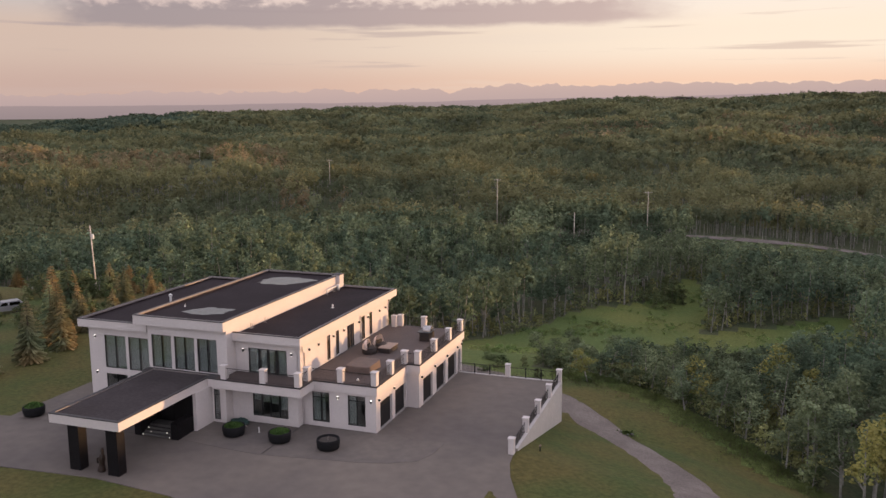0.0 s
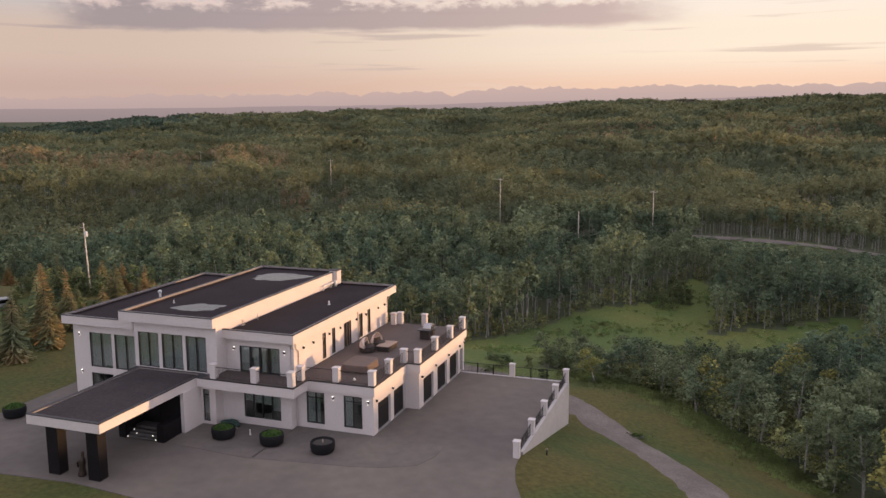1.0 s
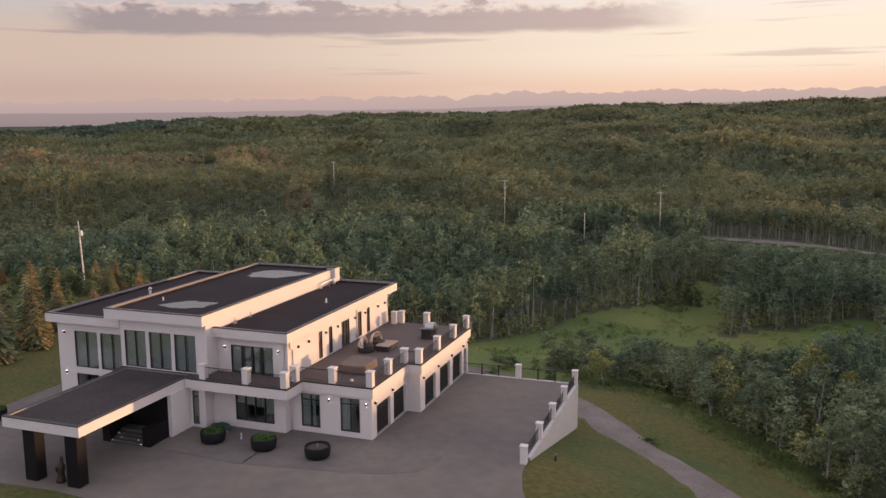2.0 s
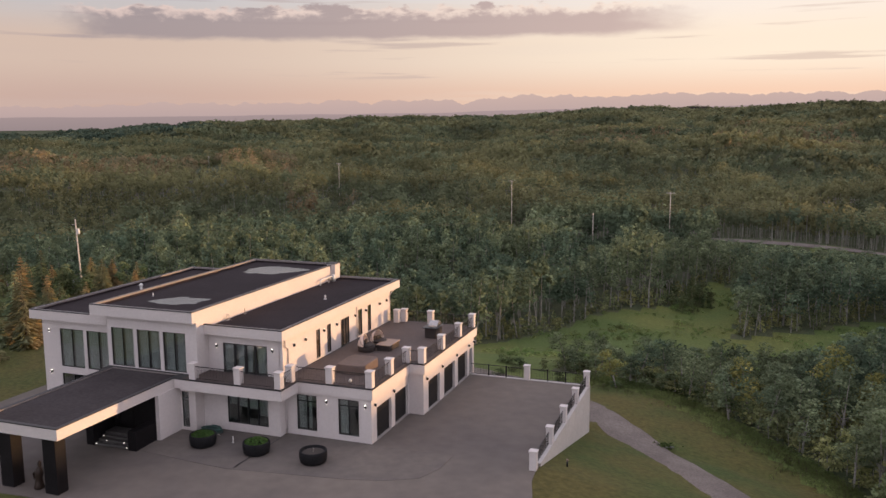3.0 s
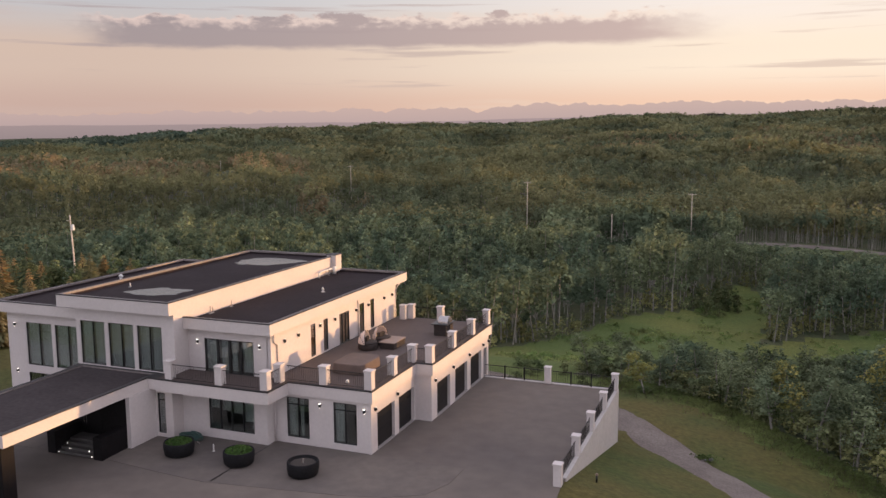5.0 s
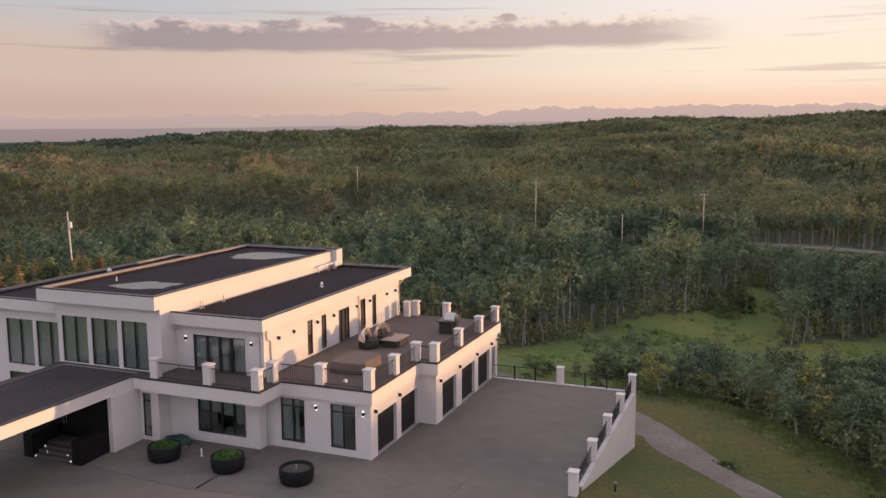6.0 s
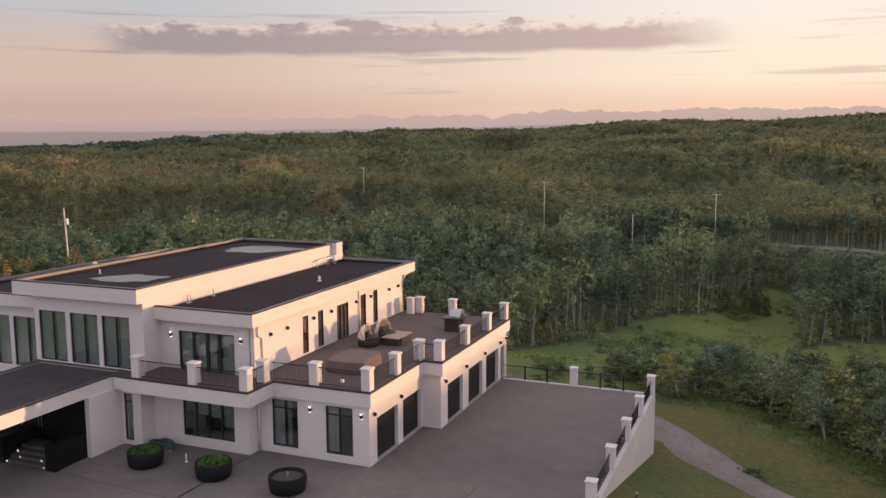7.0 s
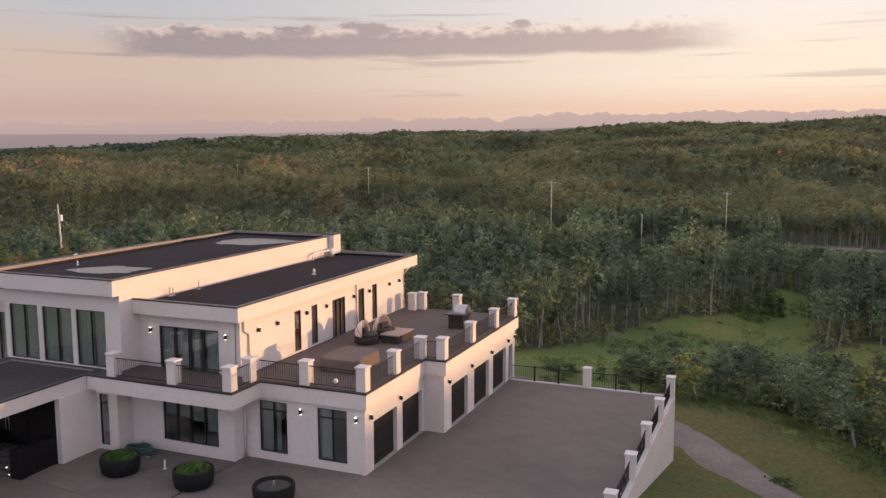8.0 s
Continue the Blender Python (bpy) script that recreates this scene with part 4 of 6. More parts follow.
def downpipe(pts, label="white rainwater downpipe on the wall"):
    p = thing("downpipe", label, "downpipe", "downpipes")
    part("pipe", tube(bmesh.new(), pts, 0.05, 8), M_STUCCO, p, smooth=True)
    for f in (0.25, 0.75):
        a = Vector(pts[-1]).lerp(Vector(pts[-2]), f)
        part("clip", boxes((a.x - 0.08, a.x + 0.065, a.y - 0.065, a.y + 0.065, a.z - 0.03, a.z + 0.03)), M_STUCCO, p)


downpipe([(-6.87, 0.35, 6.9), (-6.87, 0.35, 6.3), (-6.87, 0.75, 6.1), (-6.87, 0.75, 4.07)])
downpipe([(-6.87, 12.0, 6.85), (-6.87, 12.1, 6.6), (-6.87, 12.12, 4.07)])
downpipe([(-6.85, 20.2, 6.9), (-6.85, 19.4, 6.7), (-6.87, 19.0, 6.4), (-6.87, 19.0, 4.07)])
downpipe([(-6.66, -0.11, 3.25), (-6.66, -0.11, 1.5), (-6.66, -0.11, 0.03)])


def puddle(cx, cy, long, short, tail, seed, z):
    """A wet patch along the fall of the roof, with a thin tail on one side and ragged edges."""
    bm = bmesh.new()
    n = 90
    rim = []
    for i in range(n):
        a = 2 * math.pi * i / n
        k = 1 + 0.25 * noise.noise(Vector((math.cos(a) * 1.6, math.sin(a) * 1.6, seed))) + 0.16 * noise.noise(Vector((math.cos(a) * 5, math.sin(a) * 5, seed + 3))) + 0.07 * noise.noise(Vector((math.cos(a) * 14, math.sin(a) * 14, seed)))
        u, v = long * k * math.cos(a), short * k * math.sin(a)
        v *= 1 - 0.55 * max(0, tail * u / long)
        rim.append(bm.verts.new((cx + 0.94 * u - 0.34 * v, cy + 0.34 * u + 0.94 * v, z)))
    f = bm.faces.new(rim)
    low = bmesh.ops.extrude_face_region(bm, geom=[f])
    for v in low["geom"]:
        if isinstance(v, bmesh.types.BMVert):
            v.co.z -= 0.006
    bmesh.ops.recalc_face_normals(bm, faces=bm.faces)
    tagged(part("puddle", bm, M_WATER), "shallow rain puddle on the dark roof", "puddle", "puddles on the roof")


puddle(-17.6, 2.4, 2.2, 1.4, -1, 2.0, 8.522)
puddle(-17.6, 17.0, 3.1, 2.0, 1, 5.0, 8.522)

# ---------------------------------------------------------------- lamps on the walls
def wall_lamp(x, y, z, facing, lit=True):
    m = wall_frame(x, y, facing)
    m.translation.z = z
    lamp = thing("wall_lamp", "small dark wall lamp, lit up and down" if lit else "small dark wall lamp, barely glowing in the sun", "wall lamp", "wall lamps", m)
    part("back_plate", boxes((-0.05, 0.05, 0.003, 0.02, -0.08, 0.08), bevel=0.004), M_FRAME, lamp)
    part("head", lathe(bmesh.new(), [(0.065, -0.11), (0.075, -0.06), (0.075, 0.06), (0.065, 0.11)], 12, m=Matrix.Translation((0, 0.11, 0))), M_FRAME, lamp, smooth=True)
    part("bulb", lathe(bmesh.new(), [(0.052, -0.128), (0.055, -0.112)], 12, m=Matrix.Translation((0, 0.11, 0))), M_LAMP if lit else M_LAMP_DIM, lamp, "lit lamp glass")
    part("bulb", lathe(bmesh.new(), [(0.055, 0.112), (0.052, 0.128)], 12, m=Matrix.Translation((0, 0.11, 0))), M_LAMP if lit else M_LAMP_DIM, lamp, "lit lamp glass")


for x, y, z in ((-3.45, 0, 2.72), (-0.42, 0, 2.68), (-12.45, 0.1, 6.0), (-7.75, 0.1, 6.0), (-28.15, 0, 5.95), (-28.15, 0, 2.55)):
    wall_lamp(x, y, z, "front")
for y in (1.62, 3.33, 6.25, 8.41, 11.75, 13.85, 16.75, 18.3):
    wall_lamp(-6.95, y, 6.12, "right", False)
for y in (0.5, 3.78):
    wall_lamp(0.0, y, 2.72, "right", False)
for y in (7.4, 10.9, 14.4, 17.65, 19.0):
    wall_lamp(1.2, y, 2.72, "right", False)
for x, y in ((-11.4, -1.7), (-7.2, -1.75), (-13.4, -2.1)):
    d = thing("soffit_light", "small lit downlight under the balcony", "downlight", "balcony downlights", pose(x, y, 3.218))
    part("trim_ring", lathe(bmesh.new(), [(0.09, -0.012), (0.10, 0.0)], 16), M_WHITE_METAL, d)
    part("lens", lathe(bmesh.new(), [(0.065, -0.02), (0.07, -0.013)], 16), M_LAMP, d, "lit lamp glass")


# ---------------------------------------------------------------- posts and railings
def post(x, y, z, h=1.1, w=0.5, group="posts round the terrace", m=None):
    p = thing("post", "square white rendered post with a flat cap", "post", group, pose(x, y, z))
    part("shaft", boxes((-w / 2, w / 2, -w / 2, w / 2, 0, h), bevel=0.012), M_STUCCO, p)
    part("cap", boxes((-w / 2 - 0.05, w / 2 + 0.05, -w / 2 - 0.05, w / 2 + 0.05, h + 0.001, h + 0.1), bevel=0.02), M_FASCIA, p, "flat white cap")
    return p


first = post(-0.13, 0.13, 4.063)
TERRACE_POSTS = [(-3.2, 0.13), (-6.05, -0.45), (-0.13, 3.45), (-0.13, 6.7), (1.05, 6.95), (1.05, 11.2), (1.05, 15.4), (1.05, 19.12), (-2.9, 19.12), (-5.5, 19.12), (-6.0, 18.6), (-5.95, -2.15), (-9.2, -2.15), (-12.95, -2.15)]
for x, y in TERRACE_POSTS:
    copy_thing(first, pose(x, y, 4.063))

bm = bmesh.new()
tube(bm, [(0, 0, 0.1), (0, 0, 0.93)], 0.011, 6)
BAR = bpy.data.meshes.new("baluster")
bm.to_mesh(BAR)
bm.free()
BAR.materials.append(M_RAIL)


def railing(a, b, label, group, step=0.125, mids=0):
    """A run of iron railing from a to b: top and bottom rails and round bars."""
    a, b = Vector(a), Vector(b)
    run = b - a
    length = run.length
    q = run.to_track_quat("X", "Z")
    m = Matrix.LocRotScale(a, q, None)
    r = thing("railing", label, "railing", group, m)
    part("top_rail", boxes((0, length, -0.022, 0.022, 0.93, 0.975), bevel=0.006), M_RAIL, r)
    part("bottom_rail", boxes((0, length, -0.018, 0.018, 0.07, 0.105), bevel=0.005), M_RAIL, r)
    n = int(length / step)
    for i in range(1, n):
        o = new("baluster", BAR)
        o.parent = r
        o.matrix_basis = pose(length * i / n, 0, 0)
    for i in range(1, mids + 1):
        s = length * i / (mids + 1)
        part("stanchion", boxes((s - 0.05, s + 0.05, -0.05, 0.05, 0.0, 1.04), bevel=0.008), M_RAIL, r)


ZR = 4.063
TR = "black iron railing with thin upright bars on the terrace edge"
for a, b in (((-5.8, 0.05), (-3.45, 0.05)), ((-2.95, 0.05), (-0.38, 0.05)), ((-0.05, 0.38), (-0.05, 3.2)), ((-0.05, 3.7), (-0.05, 6.45)), ((0.12, 6.78), (0.8, 6.78)), ((1.15, 7.2), (1.15, 10.95)), ((1.15, 11.45), (1.15, 15.15)),
             ((1.15, 15.65), (1.15, 18.87)), ((0.8, 19.2), (-2.65, 19.2)), ((-3.15, 19.2), (-5.25, 19.2)), ((-5.85, -1.9), (-5.85, -0.7)), ((-8.95, -2.25), (-6.2, -2.25)), ((-12.7, -2.25), (-9.45, -2.25))):
    railing((*a, ZR), (*b, ZR), TR, "terrace railings")

# yard wall, posts and railing at the edge of the forecourt
rw = bmesh.new()
pts = [(0.6, -0.3), (4.0, -1.5), (8, -2.6), (12, -3.6), (17.95, -5.2)]
outer = []
for x in (11.5, 11.86):
    outer.append([(rw.verts.new((x, y, z)), rw.verts.new((x, y, 0.03))) for y, z in pts])
for row in outer:
    for a, b in zip(row, row[1:]):
        rw.faces.new((a[0], b[0], b[1], a[1]))
for a, b in zip(zip(*outer), list(zip(*outer))[1:]):
    rw.faces.new((a[0][1], b[0][1], b[1][1], a[1][1]))
    rw.faces.new((a[0][0], b[0][0], b[1][0], a[1][0]))
for e in (0, -1):
    rw.faces.new((outer[0][e][0], outer[1][e][0], outer[1][e][1], outer[0][e][1]))
bmesh.ops.recalc_face_normals(rw, faces=rw.faces)
tagged(part("retaining_wall", rw, M_CONC_LIGHT), "pale rendered retaining wall growing taller downhill", "retaining wall", kind="structure")
tagged(part("retaining_wall_back", boxes((1.25, 11.86, 18.0, 18.36, -5.2, 0.03)), M_CONC_LIGHT), "pale rendered retaining wall behind the forecourt", "retaining wall", kind="structure")
YP = [(11.62, -0.45), (11.62, 4.2), (11.62, 8.7), (11.62, 13.2), (11.62, 18.0), (6.4, 18.15)]
for x, y in YP:
    post(x, y, 0.0 if y > 0 else -0.02, 1.22, 0.46, "posts round the forecourt")
YR = "black iron railing at the forecourt edge"
for (xa, ya), (xb, yb) in zip(YP[:4], YP[1:5]):
    railing((xa, ya + 0.26, 0.03), (xb, yb - 0.26, 0.03), YR, "forecourt railings", 0.14)
railing((11.36, 18.15, 0.03), (6.66, 18.15, 0.03), YR, "forecourt railings", 0.14, 2)
railing((6.14, 18.15, 0.03), (1.3, 18.15, 0.03), YR, "forecourt railings", 0.14, 2)

# ---------------------------------------------------------------- things on the terrace and in the yard
def bbq():
    g = thing("grill_island", "outdoor kitchen with a domed stainless grill", "grill", m=pose(-0.95, 14.8, 4.063, 0, 0, 0))
    part("cabinet", boxes((-0.55, 0.45, -0.75, 0.75, 0.0, 0.86), bevel=0.012), M_WICKER, g, "dark brown cabinet base")
    part("counter", boxes((-0.75, 0.6, -0.9, 0.9, 0.862, 0.92), bevel=0.012), M_FRAME, g, "dark stone counter top")
    bm = bmesh.new()
    n, w = 12, 0.5
    rings = []
    for x in (-0.3, 0.48):
        rings.append([bm.verts.new((x, -w * math.cos(math.pi * k / n), 0.94 + 0.48 * math.sin(math.pi * k / n))) for k in range(n + 1)])
    for k in range(n):
        bm.faces.new((rings[0][k], rings[0][k + 1], rings[1][k + 1], rings[1][k]))
    for r in rings:
        bm.faces.new(r)
    bm.faces.new((rings[0][0], rings[0][-1], rings[1][-1], rings[1][0]))
    bmesh.ops.recalc_face_normals(bm, faces=bm.faces)
    hood = part("hood", bm, M_STEEL, g, "polished domed grill hood", False)
    part("hood_handle", tube(bmesh.new(), [(0.48, -0.3, 1.2), (0.54, -0.3, 1.2), (0.54, 0.3, 1.2), (0.48, 0.3, 1.2)], 0.018), M_STEEL, hood, smooth=True)
    for k in range(4):
        part("knob", lathe(bmesh.new(), [(0.03, 0), (0.026, 0.03)], 10, m=Matrix.Translation((0.455, -0.36 + 0.24 * k, 0.74)) @ Matrix.Rotation(radians(90), 4, "Y")), M_STEEL, g)
    part("cabinet_door", boxes((0.452, 0.47, -0.7, -0.03, 0.06, 0.66), bevel=0.005), M_WICKER, g)
    part("cabinet_door", boxes((0.452, 0.47, 0.03, 0.7, 0.06, 0.66), bevel=0.005), M_WICKER, g)


bbq()


def daybed(x, y, turn):
    """A round wicker daybed: drum base, cushion and a half-dome canvas hood on hoops."""
    d = thing("daybed", "round dark wicker daybed with a sand canvas hood", "daybed", "hooded daybeds on the terrace", pose(x, y, 4.063, 0, 0, turn))
    r = 0.7
    part("base", lathe(bmesh.new(), [(r * 0.93, 0), (r, 0.08), (r, 0.36), (r * 0.96, 0.42)], 28), M_WICKER, d, smooth=True)
    part("cushion", lathe(bmesh.new(), [(r * 0.9, 0.421), (r * 0.94, 0.47), (r * 0.9, 0.56), (r * 0.6, 0.58)], 28), M_WICKER, d, "dark round cushion", True)
    bm = bmesh.new()
    rows = []
    for i in range(9):
        tilt = radians(4 + 76 * i / 8)
        rows.append([bm.verts.new((r * 1.02 * math.cos(a), r * 1.02 * math.sin(a) * math.cos(tilt), 0.44 + 0.92 * math.sin(a) * math.sin(tilt))) for a in (math.pi * k / 16 for k in range(17))])
    for p, q in zip(rows, rows[1:]):
        for k in range(16):
            bm.faces.new((p[k], p[k + 1], q[k + 1], q[k]))
    bmesh.ops.remove_doubles(bm, verts=bm.verts, dist=0.002)
    bmesh.ops.recalc_face_normals(bm, faces=bm.faces)
    bmesh.ops.solidify(bm, geom=bm.faces[:], thickness=0.02)
    hood = part("hood", bm, M_CANVAS, d, "sand-coloured canvas hood", True)
    for tilt in (radians(42), radians(80)):
        pts = [(r * 1.04 * math.cos(a), r * 1.04 * math.sin(a) * math.cos(tilt), 0.44 + 0.94 * math.sin(a) * math.sin(tilt)) for a in (math.pi * k / 14 for k in range(15))]
        part("hoop", tube(bmesh.new(), pts, 0.016, 6), M_RAIL, hood, smooth=True)
    for k in range(3):
        a = radians(215 + 40 * k)
        part("scatter_cushion", bevelled(boxes((math.cos(a) * 0.4 - 0.2, math.cos(a) * 0.4 + 0.2, math.sin(a) * 0.25 - 0.08 + 0.3, math.sin(a) * 0.25 + 0.1 + 0.3, 0.585, 0.9)), 0.06, 2), M_WICKER, d, "dark scatter cushion")


daybed(-4.45, 8.75, 100)
daybed(-4.1, 10.4, 78)


def low_table(x0, x1, y0, y1, h, label, top_mat, base_mat, name="low_table"):
    t = thing(name, label, "table", m=pose((x0 + x1) / 2, (y0 + y1) / 2, 4.063))
    w, d = (x1 - x0) / 2, (y1 - y0) / 2
    part("base", boxes((-w + 0.06, w - 0.06, -d + 0.06, d - 0.06, 0, h - 0.06), bevel=0.02), base_mat, t)
    part("tabletop", boxes((-w, w, -d, d, h - 0.058, h), bevel=0.015), top_mat, t, "smooth tan tabletop")


low_table(-3.75, -2.5, 9.0, 11.1, 0.5, "low dark wicker ottoman table beside the daybeds", M_TOP, M_WICKER, "ottoman_table")


def covered_table():
    t = thing("covered_table", "long dining set under a fitted brown cover", "furniture cover", m=pose(-2.9, 3.95, 4.063))
    bm = bmesh.new()
    n = 28
    rows = []
    for z, grow in ((0.02, 0.06), (0.35, 0.03), (0.60, 0.0), (0.65, -0.05)):
        row = []
        for i in range(n):
            a = 2 * math.pi * i / n
            sx, sy = math.copysign(abs(math.cos(a)) ** 0.35, math.cos(a)), math.copysign(abs(math.sin(a)) ** 0.35, math.sin(a))
            wob = 0.03 * math.sin(7 * a) * (1 - z)
            row.append(bm.verts.new((sx * (1.15 + grow + wob), sy * (1.45 + grow + wob), z)))
        rows.append(row)
    for p, q in zip(rows, rows[1:]):
        for k in range(n):
            bm.faces.new((p[k], p[(k + 1) % n], q[(k + 1) % n], q[k]))
    bm.faces.new(rows[-1])
    bm.faces.new(rows[0][::-1])
    part("cover", bm, M_COVER, t, "fitted brown cover")
    part("hem_cord", tube(bmesh.new(), [(v.real * 1.22, v.imag * 1.52, 0.06) for v in (complex(math.copysign(abs(math.cos(a)) ** 0.35, math.cos(a)), math.copysign(abs(math.sin(a)) ** 0.35, math.sin(a))) for a in (2 * math.pi * i / 28 for i in range(29)))], 0.012, 5), M_RAIL, t)


covered_table()
gl = thing("floor_globe", "small white globe light on the terrace floor", "globe light", m=pose(-1.95, 0.75, 4.063))
part("globe", lathe(bmesh.new(), [(0.05, 0.0), (0.11, 0.06), (0.12, 0.13), (0.09, 0.21), (0.02, 0.25)], 16), M_WHITE_METAL, gl, smooth=True)
part("foot", lathe(bmesh.new(), [(0.08, 0.0), (0.07, 0.02)], 14), M_FRAME, gl)


def quad_mesh(name, quads, mats, index=None):
    """One mesh from an array of four-cornered faces."""
    q = np.asarray(quads, np.float32)
    n = len(q)
    me = bpy.data.meshes.new(name)
    me.vertices.add(n * 4)
    me.vertices.foreach_set("co", q.reshape(-1))
    me.loops.add(n * 4)
    me.loops.foreach_set("vertex_index", np.arange(n * 4, dtype=np.int32))
    me.polygons.add(n)
    me.polygons.foreach_set("loop_start", np.arange(0, n * 4, 4, dtype=np.int32))
    for m in mats:
        me.materials.append(m)
    if index is not None:
        me.polygons.foreach_set("material_index", np.asarray(index, np.int32))
    me.update(calc_edges=True)
    return me


def leaf_quads(centres, size, rng, outward=None):
    """Small bent leaf clumps at the centres; they lie roughly on the outside of their tuft where its outward way is given."""
    n = len(centres)
    nor = rng.normal(size=(n, 3))
    nor /= np.linalg.norm(nor, axis=1)[:, None]
    if outward is not None:
        nor = nor * 0.75 + outward * 0.9 + np.array([0, 0, 0.45])
        nor /= np.linalg.norm(nor, axis=1)[:, None]
    a = np.cross(nor, rng.normal(size=(n, 3)))
    a /= np.linalg.norm(a, axis=1)[:, None]
    b = np.cross(nor, a)
    s = size * rng.uniform(0.6, 1.35, (n, 1))
    t = s * rng.uniform(0.6, 1.0, (n, 1))
    up = nor * s * 0.25
    return np.stack([centres - a * s - up, centres - b * t + up, centres + a * s - up, centres + b * t + up], 1)


def trunk_quads(pts, radii, sides):
    out = []
    rings = []
    for p, r in zip(pts, radii):
        rings.append([np.array(p) + r * np.array([math.cos(2 * math.pi * k / sides), math.sin(2 * math.pi * k / sides), 0]) for k in range(sides)])
    for a, b in zip(rings, rings[1:]):
        for k in range(sides):
            out.append([a[k], a[(k + 1) % sides], b[(k + 1) % sides], b[k]])
    return np.array(out)


def aspen(rng, h, crown_w, bare, clumps, leaves, size, sides=6, limbs=5, rings=6):
    """Leaf and wood faces of one broad-leaved tree with its foot at the origin: bent trunk, limbs, crown of clumps with gaps."""
    lean = rng.normal(0, 0.06, 2)
    zs = np.linspace(-0.3, h * 0.93, rings)
    bend = rng.normal(0, 0.05, 2)
    line = [(lean[0] * z + bend[0] * math.sin(z * 0.6), lean[1] * z + bend[1] * math.sin(z * 0.6), z) for z in zs]
    r0 = 0.011 * h + 0.03
    wood = [trunk_quads(line, [r0 * (1 - 0.85 * i / (rings - 1)) for i in range(rings)], sides)]
    centres = []
    for i in range(clumps):
        f = (i + rng.uniform(0, 1)) / clumps
        z = h * (bare + (1.0 - bare) * f)
        # widest a third of the way up the crown, narrowing to the tip
        wide = crown_w * (0.45 + 0.55 * math.sin(math.pi * min(1, 0.22 + 0.78 * f) ** 0.9)) * (1.0 if f < 0.8 else 0.75)
        a = rng.uniform(0, 2 * math.pi)
        r = wide * math.sqrt(rng.uniform(0.05, 1)) * 0.8
        centres.append((lean[0] * z + r * math.cos(a), lean[1] * z + r * math.sin(a), z))
    for c in centres[:limbs]:
        z0 = max(h * bare * 0.7, c[2] - h * 0.12)
        wood.append(trunk_quads([(lean[0] * z0, lean[1] * z0, z0), c], [r0 * 0.4, r0 * 0.12], 4))
    centres = np.array(centres)
    per = rng.integers(0, clumps, leaves)
    spread = np.array([1.0, 1.0, 0.75]) * crown_w * 0.36
    way = rng.normal(0, 1, (leaves, 3))
    way /= np.linalg.norm(way, axis=1)[:, None]
    pts = centres[per] + way * spread * (rng.uniform(0.35, 1, (leaves, 1)) ** 0.5) * 1.5 * rng.uniform(0.6, 1.1, (clumps, 1))[per]
    pts[:, 2] = np.clip(pts[:, 2], h * bare * 0.55, h * 1.04)
    return leaf_quads(pts, size, rng, way), np.concatenate(wood)


def far_crown(rng, h, wide, low, leaves, size, trunk=True):
    """A distant broad-leaved tree: a domed crown of a few uneven lobes, leaves lying on its outside, on a thin trunk."""
    lobes = [np.array([rng.normal(0, 0.28 * wide), rng.normal(0, 0.28 * wide), h * (low + (1 - low) * rng.uniform(0.3, 0.62))]) for _ in range(4)]
    lobes[0][:2] *= 0.2
    lobes[0][2] = h * (low + (1 - low) * 0.62)
    reach = [np.array([1, 1, 0.9 * h * (1 - low) / (2 * wide)]) * wide * f for f in (0.85, 0.72, 0.66, 0.6)]
    which = rng.integers(0, 4, leaves)
    way = rng.normal(0, 1, (leaves, 3))
    way[:, 2] = np.abs(way[:, 2]) * 1.1 - 0.45
    way /= np.linalg.norm(way, axis=1)[:, None]
    pts = np.array(lobes)[which] + way * np.array(reach)[which] * rng.uniform(0.82, 1.05, (leaves, 1))
    pts[:, 2] = np.clip(pts[:, 2], h * low * 0.8, h * 1.03)
    wood = trunk_quads([(0, 0, -0.3), (0, 0, h * 0.6)], [0.012 * h, 0.006 * h], 3)
    return leaf_quads(pts, size, rng, way * 3.2), wood if trunk else wood[:0].reshape(0, 4, 3)


def as_tree(name, label, group, kinds, spots, leaf, bark, category="tree"):
    """Trees one by one: trunk and crown under each; alike trees share meshes."""
    meshes = [(quad_mesh("trunk", w, [bark]), quad_mesh("crown", l, [leaf])) for l, w in kinds]
    for x, y, s, turn, k in spots:
        t = thing(name, label, category, group, Matrix.LocRotScale((x, y, height(x, y)), Euler((0, 0, turn)), (0.55 + 0.48 * s, 0.55 + 0.48 * s, s)))
        for part_name, data in zip(("trunk", "crown"), meshes[k % len(meshes)]):
            o = new(part_name, data)
            o.parent = t


def wood_of(name, label, kinds, spots, leaf, bark, lift=0.0):
    """A stretch of wood as one mesh."""
    lq, wq = [], []
    zs = land(np.array([s[0] for s in spots]), np.array([s[1] for s in spots])) + lift
    for (x, y, s, turn, k), z in zip(spots, zs):
        l, w = kinds[k % len(kinds)]
        wide = 0.55 + 0.48 * s
        c, d = math.cos(turn) * wide, math.sin(turn) * wide
        rot = np.array([[c, d, 0], [-d, c, 0], [0, 0, s]])
        off = np.array([x, y, z])
        lq.append(l @ rot + off)
        wq.append(w @ rot + off)
    lq, wq = np.concatenate(lq), np.concatenate(wq)
    me = quad_mesh(name, np.concatenate([lq, wq]), [leaf, bark], np.r_[np.zeros(len(lq), int), np.ones(len(wq), int)])
    tagged(new(name, me), label, "woods", kind="stuff")


